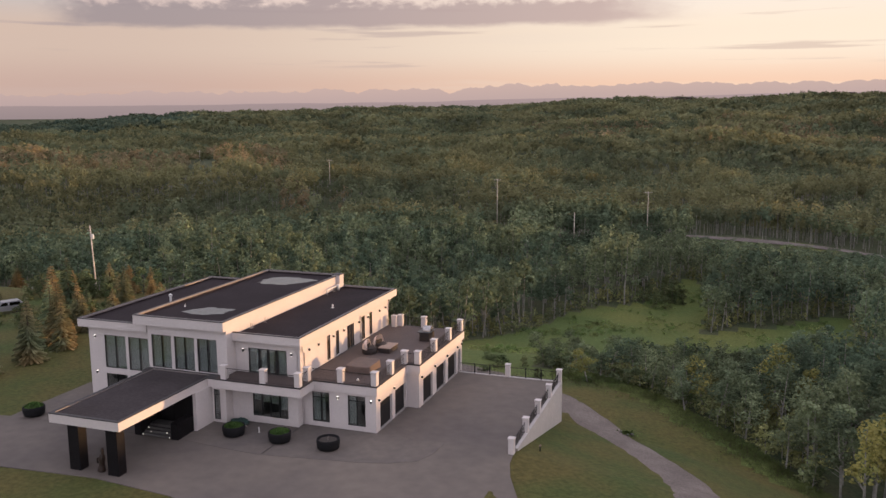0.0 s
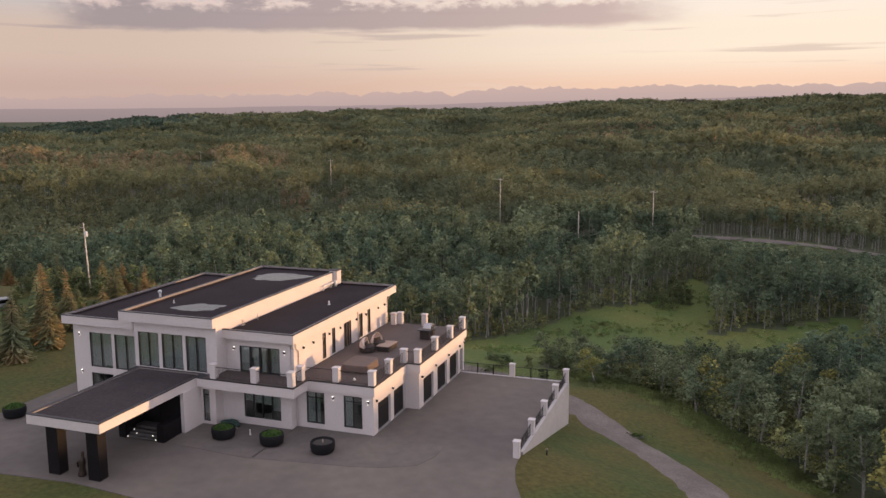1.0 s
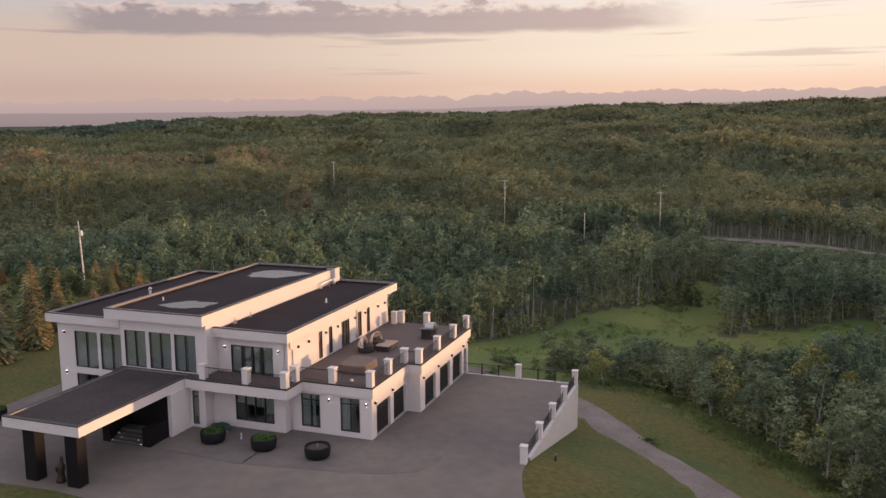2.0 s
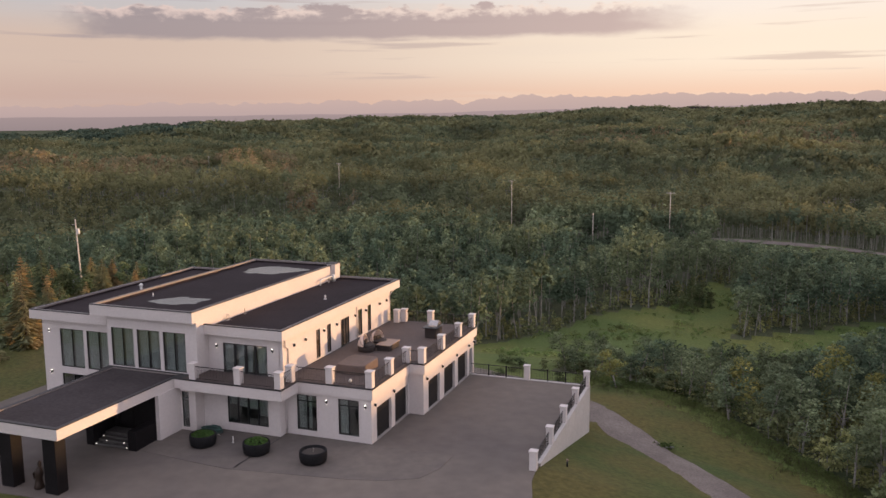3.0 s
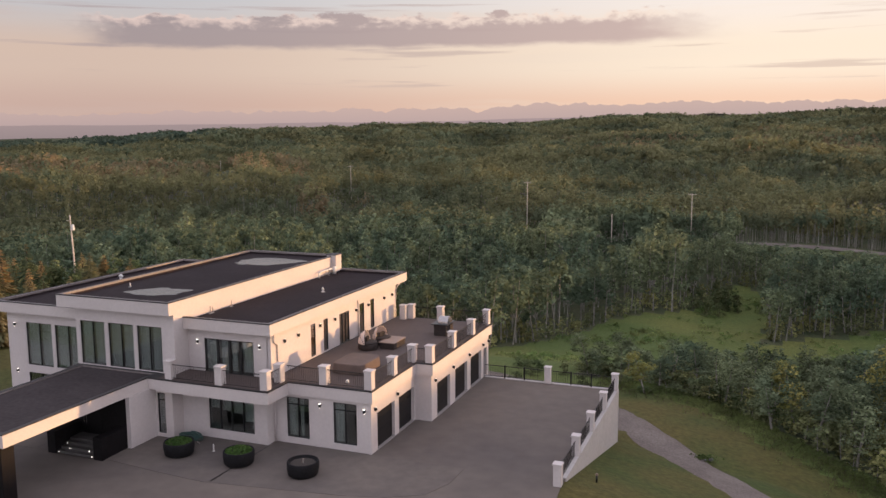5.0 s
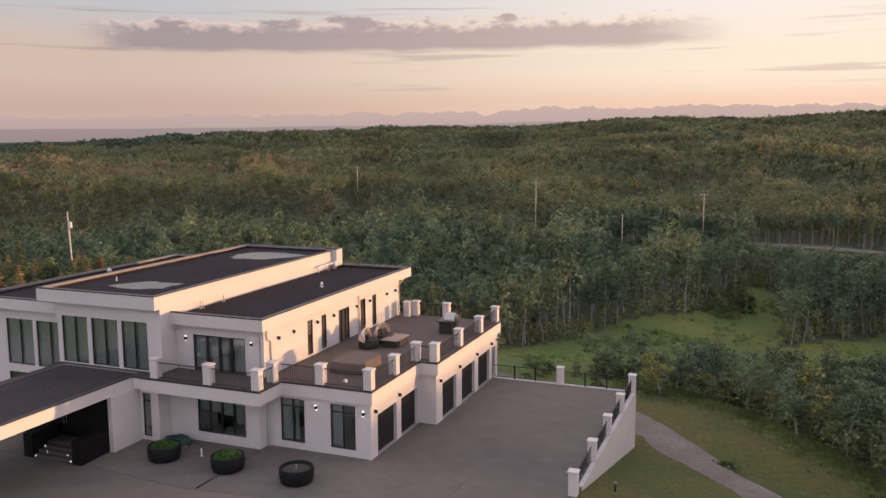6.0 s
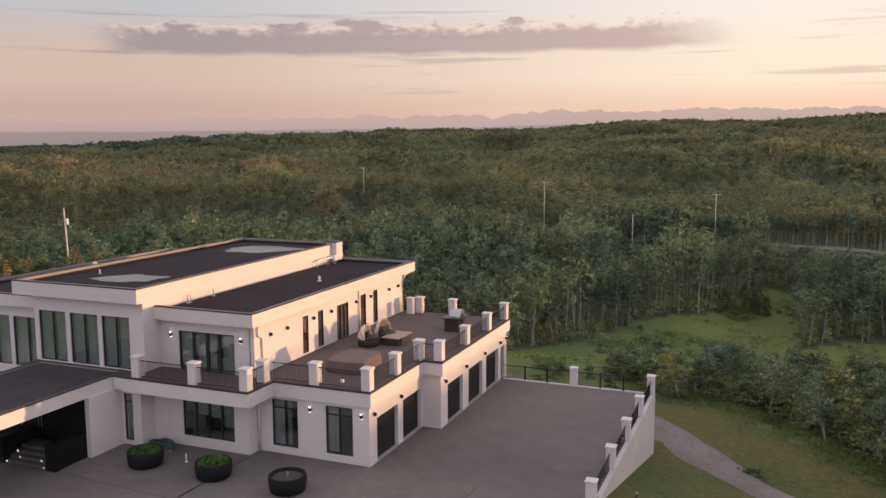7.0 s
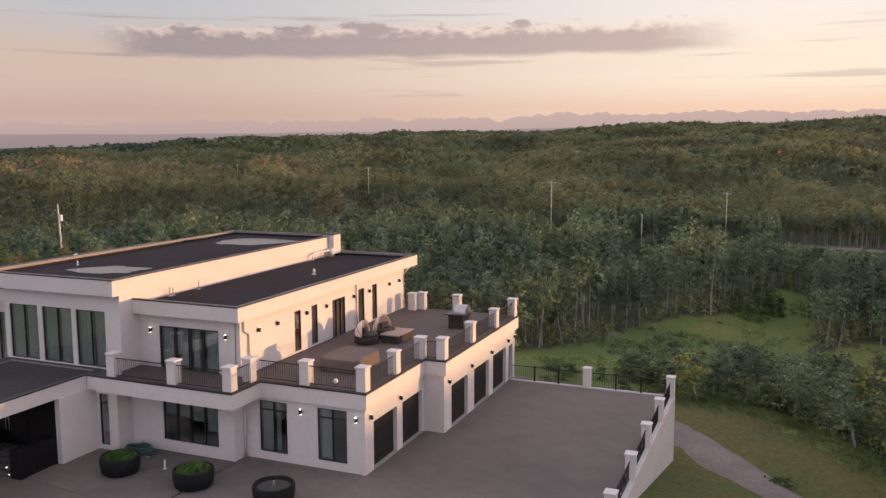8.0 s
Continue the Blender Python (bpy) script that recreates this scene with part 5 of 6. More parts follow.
def near_line(x, y, line, reach):
    for (x0, y0), (x1, y1) in zip(line, line[1:]):
        t = max(0, min(1, ((x - x0) * (x1 - x0) + (y - y0) * (y1 - y0)) / ((x1 - x0) ** 2 + (y1 - y0) ** 2)))
        if math.hypot(x - x0 - t * (x1 - x0), y - y0 - t * (y1 - y0)) < reach:
            return True
    return False


POLES = [(-77.9, 56.1, 7.0), (-15.6, 174.2, -1.8), (2.4, 196.3, 2.5), (-48.0, 209.7, 4.2), (-142.8, 274.9, 5.7), (-288.8, 386.9, 3.2)]


VERGE = ([3, 9.5, 13.8, 16.5, 19.2, 22.8, 27.0, 29.5, 34, 41, 60], [40, 39, 38.5, 38.0, 36.0, 31.5, 27.0, 24.5, 18.5, 9, -18])


def brush_band(x):
    """How far out from the track the near brushwood reaches."""
    return float(np.interp(x, [3, 8, 14, 22, 30, 40], [46, 54, 61, 66, 70, 78]))


def open_ground(x, y):
    """Where no wood grows: house site, meadow behind it, verge of the track, a glade, the road."""
    wob = 2.5 * noise.noise(Vector((x * 0.11, y * 0.11, 3)))
    if x <= -38:
        return y < float(np.interp(x, [-110, -70, -50, -38], [66, 66, 60, 50])) + wob * 2
    verge = float(np.interp(x, *VERGE)) + 0.6 * wob
    if x > 3 and y < verge:
        return True
    edge = float(np.interp(x, [-38, -20, -14.3, -9.7, -6.2, -4.0, -1.0, 4.2, 8.9, 12, 16, 21, 25, 46], [50, 62, 69, 76, 87, 100, 107, 114, 120, 134, 147, 146, 138, 134])) + 0.5 * wob
    if x < 50 and y < edge:
        if x < 3.5 + 0.3 * wob:
            return True
        return y > brush_band(x) + wob and (x < 22.0 + wob or y < 105 + 0.8 * (x - 23) + wob)
    return near_line(x, y, ROAD, 5.0)


def planted_sector(x, y):
    az = math.degrees(math.atan2(x - 20, y + 48))
    # near trees run on out of view to the right, added for shade
    return -55 < az < (62 if math.hypot(x - 20, y + 40) < 135 else 14)


def scatter(d0, d1, step, jitter, seed):
    rng = np.random.default_rng(seed)
    out = []
    n = int((d1 + 60) / step)
    for i in range(-n, n):
        for j in range(-20, n):
            x, y = 20 + (i + rng.uniform(-jitter, jitter)) * step, -40 + (j + rng.uniform(-jitter, jitter)) * step
            s, turn, k = rng.uniform(0.78, 1.15), rng.uniform(0, 6.28), int(rng.integers(0, 99))
            d = math.hypot(x - 20, y + 40)
            if d0 <= d < d1 and planted_sector(x, y) and not open_ground(x, y):
                # small trees on the slope beside the track and below the road, taller woods elsewhere
                stand = noise.noise(Vector((x * 0.020, y * 0.034, 8.0))) + 0.4 * noise.noise(Vector((x * 0.06, y * 0.07, 1.0)))
                road_side = y - float(np.interp(x, [p[0] for p in ROAD], [p[1] for p in ROAD]))
                if x > 3 and y < brush_band(x) + 3:
                    if x < 27 and rng.random() < 0.15:
                        continue
                    s *= float(np.interp(x, [3, 8, 24, 32, 40], [0.28, 0.38, 0.46, 0.56, 0.72]))
                elif x > 14 and road_side < 0:
                    s *= float(np.interp(road_side, [-75, -50, -30, -12, -4], [0.85, 0.6, 0.38, 0.16, 0.1]))
                else:
                    # older and younger stands with clear borders, lower below the power line's poles
                    if d > 600:
                        s = (0.6 + 0.4 * s) * (1.06 if stand > 0 else 0.9)
                    else:
                        s *= 1.08 if stand > 0.02 else 0.92 if stand > -0.22 else 0.78
                    # a clearing cut below the farthest pole
                    if 340 < d < 560 and near_line(x, y, [(-292, 391), (-205, 270)], 7.5):
                        continue
                    if any(near_line(x, y, [(px, py), (px + 0.2 * (22 - px), py - 0.2 * (py + 44))], 5.0) for px, py, _ in POLES[1:]):
                        s = min(s, 0.55)
                out.append((x, y, s, turn, k))
    return out


# leaf litter under the trees
litter = np.zeros(len(ground.data.polygons), np.int32)
mids = np.empty(len(litter) * 3, np.float32)
ground.data.polygons.foreach_get("center", mids)
for i, (x, y, _) in enumerate(mids.reshape(-1, 3)):
    if y > -30 and (y > 230 or not open_ground(float(x), float(y))):
        litter[i] = 1
    elif x < -31 or (y < -13 and x < 2):
        litter[i] = 2
    elif x > 8 and y < np.interp(x, *VERGE) + 1.5:
        # mown near the track, rougher and greener towards the trees
        litter[i] = 2 if y < np.interp(x, *VERGE) - 4.2 + 1.6 * noise.noise(Vector((x * 0.3, y * 0.3, 2))) else 0
ground.data.polygons.foreach_set("material_index", litter)

r = np.random.default_rng(5)
NEAR_KINDS = [aspen(r, r.uniform(9.5, 12.0), r.uniform(1.8, 2.4), r.uniform(0.28, 0.46), 19, 720, 0.185) for _ in range(10)]
MID_KINDS = [aspen(r, r.uniform(9.5, 12.5), r.uniform(1.9, 2.6), r.uniform(0.30, 0.48), 12, 180, 0.31, 3, 2, 4) for _ in range(8)]
FAR_KINDS = [far_crown(r, r.uniform(9.0, 12.0), r.uniform(1.7, 2.6), r.uniform(0.22, 0.42), 60, 0.52) for _ in range(10)]
DIST_KINDS = [far_crown(r, r.uniform(8.5, 11.5), r.uniform(2.6, 3.6), r.uniform(0.15, 0.3), 30, 1.0, False) for _ in range(10)]
RIDGE_KINDS = [far_crown(r, r.uniform(8.5, 12.0), r.uniform(4.6, 6.2), 0.12, 22, 2.0, False) for _ in range(10)]

near_spots = scatter(60, 250, 3.5, 0.45, 21)
near_spots.sort(key=lambda s: math.hypot(s[0] - 20, s[1] + 40))
as_tree("aspen", "leafy green aspen with a pale bare trunk", "aspens at the wood's edge", NEAR_KINDS, near_spots[:290], M_LEAF, M_BARK)
wood_of("aspen_wood", "dense green aspen wood with pale trunks", MID_KINDS, [s for s in near_spots[290:] if math.hypot(s[0] - 20, s[1] + 40) < 200], M_LEAF, M_BARK)
wood_of("hillside_wood", "dense green aspen wood on the far side of the valley", FAR_KINDS, [s for s in near_spots[290:] if math.hypot(s[0] - 20, s[1] + 40) >= 200], M_LEAF, M_BARK)


def warm_crowns(spot):
    """Stands with warm crowns, turned leaves plus painted low sun: the western knoll and the slope under the far ridge.
    """
    x, y, _, _, k = spot
    d, az = math.hypot(x - 20, y + 40), math.degrees(math.atan2(x - 20, y + 40))
    patch = noise.noise(Vector((x * 0.02, y * 0.02, 4)))
    knoll = az < -30 and 400 < d < 545 and k % 10 < 5 + 4 * patch
    slope = az > -14 and 560 < d < 950 and patch > 0.05 and k % 10 < 4
    few = 300 < d < 360 and -31 < az < -26 and patch > 0.0 and k % 10 < 5
    return knoll or slope or few


def shaded_west(spot):
    """Where the low western wood gets darker leaves, its shade put into the colour."""
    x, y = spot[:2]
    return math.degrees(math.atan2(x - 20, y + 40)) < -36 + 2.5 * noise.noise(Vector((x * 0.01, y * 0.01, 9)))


valley, slopes, ridge_spots = scatter(250, 470, 4.5, 0.45, 22), scatter(470, 900, 6.4, 0.45, 23), scatter(900, 1790, 11.0, 0.45, 24)
wood_of("valley_wood", "dense green aspen wood across the valley", FAR_KINDS, [q for q in valley if not warm_crowns(q)], M_LEAF_FAR, M_BARK)
wood_of("turning_wood", "aspens with yellow and orange crowns among the green, low sun painted in", FAR_KINDS, [q for q in valley if warm_crowns(q)], M_LEAF_SUN_TURN, M_BARK)
wood_of("slope_wood", "far woods on folded slopes", DIST_KINDS, [q for q in slopes if not warm_crowns(q)], M_LEAF_FAR, M_BARK)
wood_of("turning_slope_wood", "far yellowing aspens on the slopes, low sun painted in", DIST_KINDS, [q for q in slopes if warm_crowns(q)], M_LEAF_SUN_TURN, M_BARK)
wood_of("ridge_wood", "far woods rising to a ridge", RIDGE_KINDS, [q for q in ridge_spots if not shaded_west(q)], M_LEAF_FAR, M_BARK)
wood_of("dark_wood", "far woods on the low country, leaves coloured dark for shade", RIDGE_KINDS, [q for q in ridge_spots if shaded_west(q)], M_LEAF_SHADED, M_BARK)


# spruces and shrubs beside the lawn
def spruce(rng, h, thin=1.0):
    wood = [trunk_quads([(0, 0, -0.2), (0, 0, h * 0.95)], [0.02 * h, 0.01], 6)]
    leaves = []
    tiers = int(h * 2.6 * thin)
    for i in range(tiers):
        f = i / tiers
        z, reach = h * (0.05 + 0.93 * f), h * 0.24 * (1 - f) ** 0.85 + 0.08
        for k in range(int((10 + 19 * (1 - f)) * thin)):
            a = rng.uniform(0, 6.28)
            way = np.array([math.cos(a), math.sin(a), -0.28 - 0.2 * rng.random()])
            side = np.array([-math.sin(a), math.cos(a), 0])
            ln = reach * rng.uniform(0.75, 1.12)
            root = np.array([0, 0, z + rng.uniform(-0.1, 0.1)])
            for p0, p1, w in ((0.1, 0.55, 0.06), (0.5, 1.0, 0.038)):
                a0, a1 = root + way * ln * p0, root + way * ln * p1 + np.array([0, 0, 0.06 * ln])
                ws = side * (w * ln + 0.03)
                leaves.append([a0 - ws * 0.7, a0 + ws * 0.7, a1 + ws, a1 - ws])
                hang = np.array([0, 0, -0.10 * ln - 0.04])
                leaves.append([a0, a1, a1 + hang, a0 + hang])
    return np.array(leaves), np.concatenate(wood)


SPRUCES = [spruce(np.random.default_rng(40 + k), h) for k, h in enumerate((7.5, 6.2, 8.4))]
spots = [(-44, 1.5, 0.85, 0.3, 0), (-43.6, 7.2, 1.0, 1.1, 0), (-43.8, 12.2, 1.0, 2.2, 1), (-47.2, 11.4, 0.8, 0.7, 1), (-46.5, 14.5, 0.9, 3.0, 2), (-50.5, 17.5, 0.95, 4.0, 0), (-47.2, 19.2, 0.8, 5.0, 1), (-53.8, 21.5, 0.95, 1.9, 2),
         (-57.0, 25.2, 0.9, 2.7, 0), (-51.4, 24.6, 0.75, 0.2, 1), (-47.0, 2.4, 0.7, 3.3, 1), (-50.3, 4.5, 0.75, 4.6, 0), (-45.5, 22.5, 0.6, 0.5, 2), (-60.0, 30.5, 0.9, 2.0, 2), (-43.0, 27.0, 0.6, 2.0, 1), (-39.5, 30.0, 0.55, 2.0, 0)]
r = np.random.default_rng(77)
while len(spots) < 46:
    x, y = r.uniform(-92, -49), r.uniform(20, 58)
    if all(math.hypot(x - q[0], y - q[1]) > 3.2 for q in spots) and not near_line(x, y, [(-69, 28), (-50, 11)], 4.5) and math.hypot(x + 77.9, y - 56.1) > 3 and not near_line(x, y, [(-77.9, 56.1), (-68, 46)], 2.5):
        spots.append((x, y, r.uniform(0.45, 0.85), r.uniform(0, 6), int(r.integers(0, 3))))
as_tree("spruce", "young spruce with green and brown needles beside the lawn", "spruces beside the lawn", SPRUCES, spots, M_NEEDLE, M_BARK2)
FAR_SPRUCES = [spruce(np.random.default_rng(60 + k), h, 0.5) for k, h in enumerate((7.5, 6.2, 8.4))]
r = np.random.default_rng(31)


def on_ridge(bearing, reach=1720.0):
    return 20 + reach * math.sin(radians(bearing)), -40 + reach * math.cos(radians(bearing))


spots = [(*on_ridge(-33.8), 2.4, 0.4, 0), (*on_ridge(-33.3), 1.3, 1.0, 1)]
spots += [(*on_ridge(-25.4 + r.uniform(-1.6, 1.6), 1720 + r.uniform(-15, 15)), r.uniform(1.3, 2.0), r.uniform(0, 6), k) for k in range(16)]
spots += [(*on_ridge(-15.5), 2.0, 0.4, 2), (*on_ridge(-20.2), 1.6, 0.4, 1)]
spots += [(*on_ridge(r.uniform(-14, 3), 1720 + r.uniform(-30, 20)), r.uniform(1.1, 1.7), r.uniform(0, 6), k) for k in range(22)]
spots += [(*on_ridge(r.uniform(2, 9), 1720 + r.uniform(-30, 20)), r.uniform(1.3, 2.1), r.uniform(0, 6), k) for k in range(24)]
as_tree("conifer", "dark far conifer standing above the ridge woods", "conifers on the ridge", FAR_SPRUCES, spots, M_DARK_NEEDLE, M_BARK2)
r = np.random.default_rng(9)
BUSHES = [aspen(r, r.uniform(2.2, 3.4), r.uniform(1.3, 1.8), 0.05, 9, 260, 0.17, 4, 4) for _ in range(5)]
spots = []
while len(spots) < 60:
    x, y = r.uniform(-75, -40), r.uniform(20, 46)
    if math.hypot(x + 69, y - 29) > 5:
        spots.append((x, y, r.uniform(0.5, 1.2), r.uniform(0, 6), len(spots)))
# the brushwood edge above the track and low scrub on the meadow
for _ in range(16):
    x = r.uniform(4, 38)
    y = float(np.interp(x, *VERGE)) + r.uniform(1.2, 3.4)
    spots.append((x, y, r.uniform(0.4, 0.85), r.uniform(0, 6), len(spots)))
for _ in range(16):
    x, y = r.uniform(-4, 12), r.uniform(24, 44)
    spots.append((x, y, r.uniform(0.2, 0.45), r.uniform(0, 6), len(spots)))
for _ in range(22):
    x, y = r.normal(12.5, 2.6), r.normal(126, 4.5)
    spots.append((x, y, r.uniform(0.6, 1.15), r.uniform(0, 6), len(spots)))
brush = []
for i in range(17, 70):
    for j in range(0, 60):
        x, y = 8 + (i - 20 + r.uniform(-0.4, 0.4)) * 1.9, -20 + (j + r.uniform(-0.4, 0.4)) * 1.9
        if x > 3 and y < 82 and not open_ground(x, y) and math.degrees(math.atan2(x - 20, y + 48)) < 13:
            brush.append((x, y, r.uniform(0.35, 0.95) * (0.7 if x < 27 and y > 34 else 1.0), r.uniform(0, 6), int(r.integers(0, 99))))
BRUSH = [aspen(r, r.uniform(2.6, 3.6), r.uniform(1.2, 1.6), 0.04, 8, 130, 0.19, 3, 2) for _ in range(6)]
SAPLINGS = [aspen(r, r.uniform(1.8, 3.2), r.uniform(0.9, 1.3), 0.03, 6, 55, 0.22, 3, 0, 2) for _ in range(6)]
under = []
for i in range(-32, 30):
    for j in range(0, 70):
        x, y = (i + r.uniform(-0.45, 0.45)) * 2.1, 40 + (j + r.uniform(-0.45, 0.45)) * 2.1
        if not open_ground(x, y) and (x > 15 or open_ground(x, y - 13)) and (x < 3 or y > brush_band(x)):
            low = 0.5 if x > 14 and 160 < y < 205 else 1.0
            under.append((x, y + 1.0, low * r.uniform(0.5, 1.15), r.uniform(0, 6), int(r.integers(0, 99))))
wood_of("undergrowth", "dense saplings and scrub at the wood's foot", SAPLINGS, under, M_BRUSH, M_BARK)
HERBS = [aspen(r, r.uniform(0.5, 0.9), r.uniform(0.5, 0.9), 0.0, 5, 50, 0.10, 3, 0, 2) for _ in range(5)]
herbs = []
while len(herbs) < 900:
    x, y = r.uniform(-16, 46), r.uniform(20, 148)
    thick = noise.noise(Vector((x * 0.13, y * 0.09, 5)))
    on_track = near_line(x, y, [(-6, 36), (7.5, 27.6), (13.6, 21.8), (21, 12.6), (26.6, -4)], 3.4)
    if open_ground(x, y) and y > 46 and not on_track and thick > r.uniform(-0.1, 0.35):
        herbs.append((x, y, r.uniform(0.25, 0.8), r.uniform(0, 6), int(r.integers(0, 99))))
wood_of("meadow_herbs", "tufts of tall herbs and low scrub on the meadow", HERBS, herbs, M_HERB, M_BARK2)
TUFTS = [aspen(r, r.uniform(0.55, 0.8), r.uniform(0.4, 0.7), 0.0, 5, 26, 0.065, 3, 0, 2) for _ in range(6)]
tufts = []
while len(tufts) < 3000:
    x = r.uniform(7, 40)
    y = float(np.interp(x, *VERGE)) + 1.0 - abs(r.normal(0, 2.6))
    if not near_line(x, y, [(7.5, 27.6), (13.6, 21.8), (21, 12.6), (25.8, 1.5), (26.6, -4)], 3.0):
        tufts.append((x, y, r.uniform(0.25, 0.6), r.uniform(0, 6), int(r.integers(0, 99))))
wood_of("verge_grass", "tall rough grass and weeds on the verge of the track", TUFTS, tufts, M_TUFT, M_BARK2)
wood_of("brushwood", "dense low green brushwood on the slope", BRUSH, brush, M_BRUSH, M_BARK)
# the yellow leaf colour stands in for low sun on these crowns
golden = [(11.6, 35.2, 0.36, 0.3, 2), (32.3, 38.6, 0.74, 1.3, 4), (35.0, 34.6, 0.62, 2.3, 6), (25.0, 33.0, 0.5, 0.9, 1), (39.8, 16.6, 0.85, 5.1, 3), (41.2, 20.2, 0.8, 4.1, 5), (38.4, 13.2, 0.75, 1.1, 7)]
as_tree("aspen", "aspen among green brushwood beside the track, sunlight put into its yellow leaf colour", "yellowing aspens", NEAR_KINDS, golden, M_GOLD, M_BARK)
as_tree("shrub", "rounded green shrub on rough grass", "shrubs", BUSHES, spots, M_SHRUB, M_BARK2, "shrub")


def planter(x, y, plant, label):
    p = thing("planter", label, "planter", "round planters on the patio", pose(x, y, 0.024))
    part("tub", lathe(bmesh.new(), [(0.74, 0), (0.86, 0.10), (0.93, 0.5), (0.92, 0.78), (0.89, 0.84), (0.83, 0.84), (0.81, 0.70)], 32), M_TUB, p, "glossy black round tub", True)
    part("soil", lathe(bmesh.new(), [(0.805, 0.68), (0.7, 0.705)], 24), M_SOIL, p)
    if plant:
        rng = np.random.default_rng(int(abs(x) * 10))
        n = 700
        a, q = rng.uniform(0, 6.28, n), np.sqrt(rng.uniform(0, 1, n)) * 0.78
        pts = np.stack([q * np.cos(a), q * np.sin(a), 0.74 + plant * (1 - (q / 0.85) ** 2) * rng.uniform(0.3, 1, n)], 1)
        o = new("foliage", quad_mesh("foliage", leaf_quads(pts, 0.07, rng), [M_PLANT]))
        o.parent = p
        tagged(o, label="low green foliage")
    else:
        part("stub", tube(bmesh.new(), [(0.0, 0.0, 0.70), (0.02, 0.0, 0.95)], 0.04, 6), M_PIPE, p, "short pale stub")


planter(-11.05, -4.0, 0.25, "round black planter with low green plants")
planter(-6.75, -4.0, 0.32, "round black planter filled with bright green plants")
planter(-2.35, -4.1, 0, "round black planter with bare soil")
planter(-30.4, -5.6, 0.4, "round black planter with grassy plants")

# a garden hose heaped by the wall, a small marker, the lawn light
hose = thing("garden_hose", "heaped dark green garden hose against the wall", "hose", m=pose(-11.9, -1.75, 0.02))
pts = []
for i in range(150):
    a = i * 0.35
    pts.append((0.75 * math.cos(a) * (1 + 0.2 * math.sin(i * 0.13)), 0.32 * math.sin(a) * (1 + 0.2 * math.cos(i * 0.21)), 0.06 + 0.12 * (1 + math.sin(i * 0.09)) + 0.001 * i))
part("coil", tube(bmesh.new(), pts, 0.035, 6), material("hose_green", (0.03, 0.075, 0.065), 0.5), hose, smooth=True)
part("nozzle", tube(bmesh.new(), [(0.7, -0.3, 0.06), (0.95, -0.42, 0.06)], [0.03, 0.045], 8), M_PIPE, hose, smooth=True)
mk = thing("patio_marker", "short white marker post on the patio", "marker", m=pose(-9.35, -2.9, 0.024))
part("stake", lathe(bmesh.new(), [(0.045, 0), (0.04, 0.42), (0.02, 0.46)], 10), M_WHITE_METAL, mk, smooth=True)
part("foot", lathe(bmesh.new(), [(0.09, 0), (0.08, 0.025)], 12), M_WHITE_METAL, mk)
for x, y in ((13.2, 2.6),):
    b = thing("bollard_light", "small dark bollard light on the lawn", "bollard light", m=pose(x, y, height(x, y) - 0.05))
    part("stem", lathe(bmesh.new(), [(0.06, 0), (0.06, 0.42)], 12), M_FRAME, b, smooth=True)
    part("head", lathe(bmesh.new(), [(0.08, 0.42), (0.09, 0.5), (0.02, 0.56)], 12), M_TOP, b, "tan bollard head", True)

# dark standing figure sculpture by the canopy column, one plain mesh
bm = bmesh.new()
lathe(bm, [(0.3, 0), (0.32, 0.12), (0.26, 0.3), (0.2, 0.7), (0.26, 1.0), (0.2, 1.25), (0.1, 1.4), (0.13, 1.55), (0.11, 1.72), (0.02, 1.82)], 14)
tube(bm, [(-0.1, 0, 1.15), (-0.35, 0.05, 0.95), (-0.3, 0.1, 0.6)], [0.09, 0.08, 0.05], 8)
st = part("statue", bm, M_STATUE, smooth=True)
st.matrix_basis = pose(-16.75, -12.9, height(-16.75, -12.9), 0, 4, 30)
tagged(st, "dark bronze statue on the paving between the columns", "statue")


# ---------------------------------------------------------------- utility poles and wires
def utility_pole(x, y, top, ground_z, arm=True, box_on=False, lean=0.0, label="tall wooden utility pole with a cross-arm"):
    h = top - ground_z
    p = thing("utility_pole", label, "utility pole", "utility poles", pose(x, y, ground_z, 0, lean, 20))
    part("pole", tube(bmesh.new(), [(0, 0, 0), (0, 0, h)], [0.16, 0.10], 10), M_WOOD, p, smooth=True)
    if arm:
        part("cross_arm", boxes((-1.15, 1.15, -0.06, 0.06, h - 0.45, h - 0.3), bevel=0.01), M_WOOD, p)
        for s in (-1.05, -0.4, 1.05):
            part("insulator", lathe(bmesh.new(), [(0.05, 0), (0.07, 0.08), (0.05, 0.2)], 10, m=Matrix.Translation((s, 0, h - 0.3))), M_WHITE_METAL, p)
    if box_on:
        part("transformer", lathe(bmesh.new(), [(0.2, 0), (0.22, 0.05), (0.22, 0.8), (0.15, 0.88)], 16, m=Matrix.Translation((0.34, -0.05, h - 2.4))), M_WHITE_METAL, p, "pale grey transformer can", True)
        part("guy_bracket", boxes((0.1, 0.2, -0.04, 0.04, h - 2.1, h - 1.9)), M_PIPE, p)
        part("cross_arm", boxes((-0.6, 0.1, -0.04, 0.04, h - 0.9, h - 0.8), bevel=0.008), M_WOOD, p)


utility_pole(-77.9, 56.1, 7.1, height(-77.9, 56.1), False, True, -2.0, "weathered wooden utility pole with a transformer can")
utility_pole(-15.6, 174.2, -1.8, height(-15.6, 174.2), False)
for x, y, z in POLES[2:]:
    utility_pole(x, y, z, height(x, y))


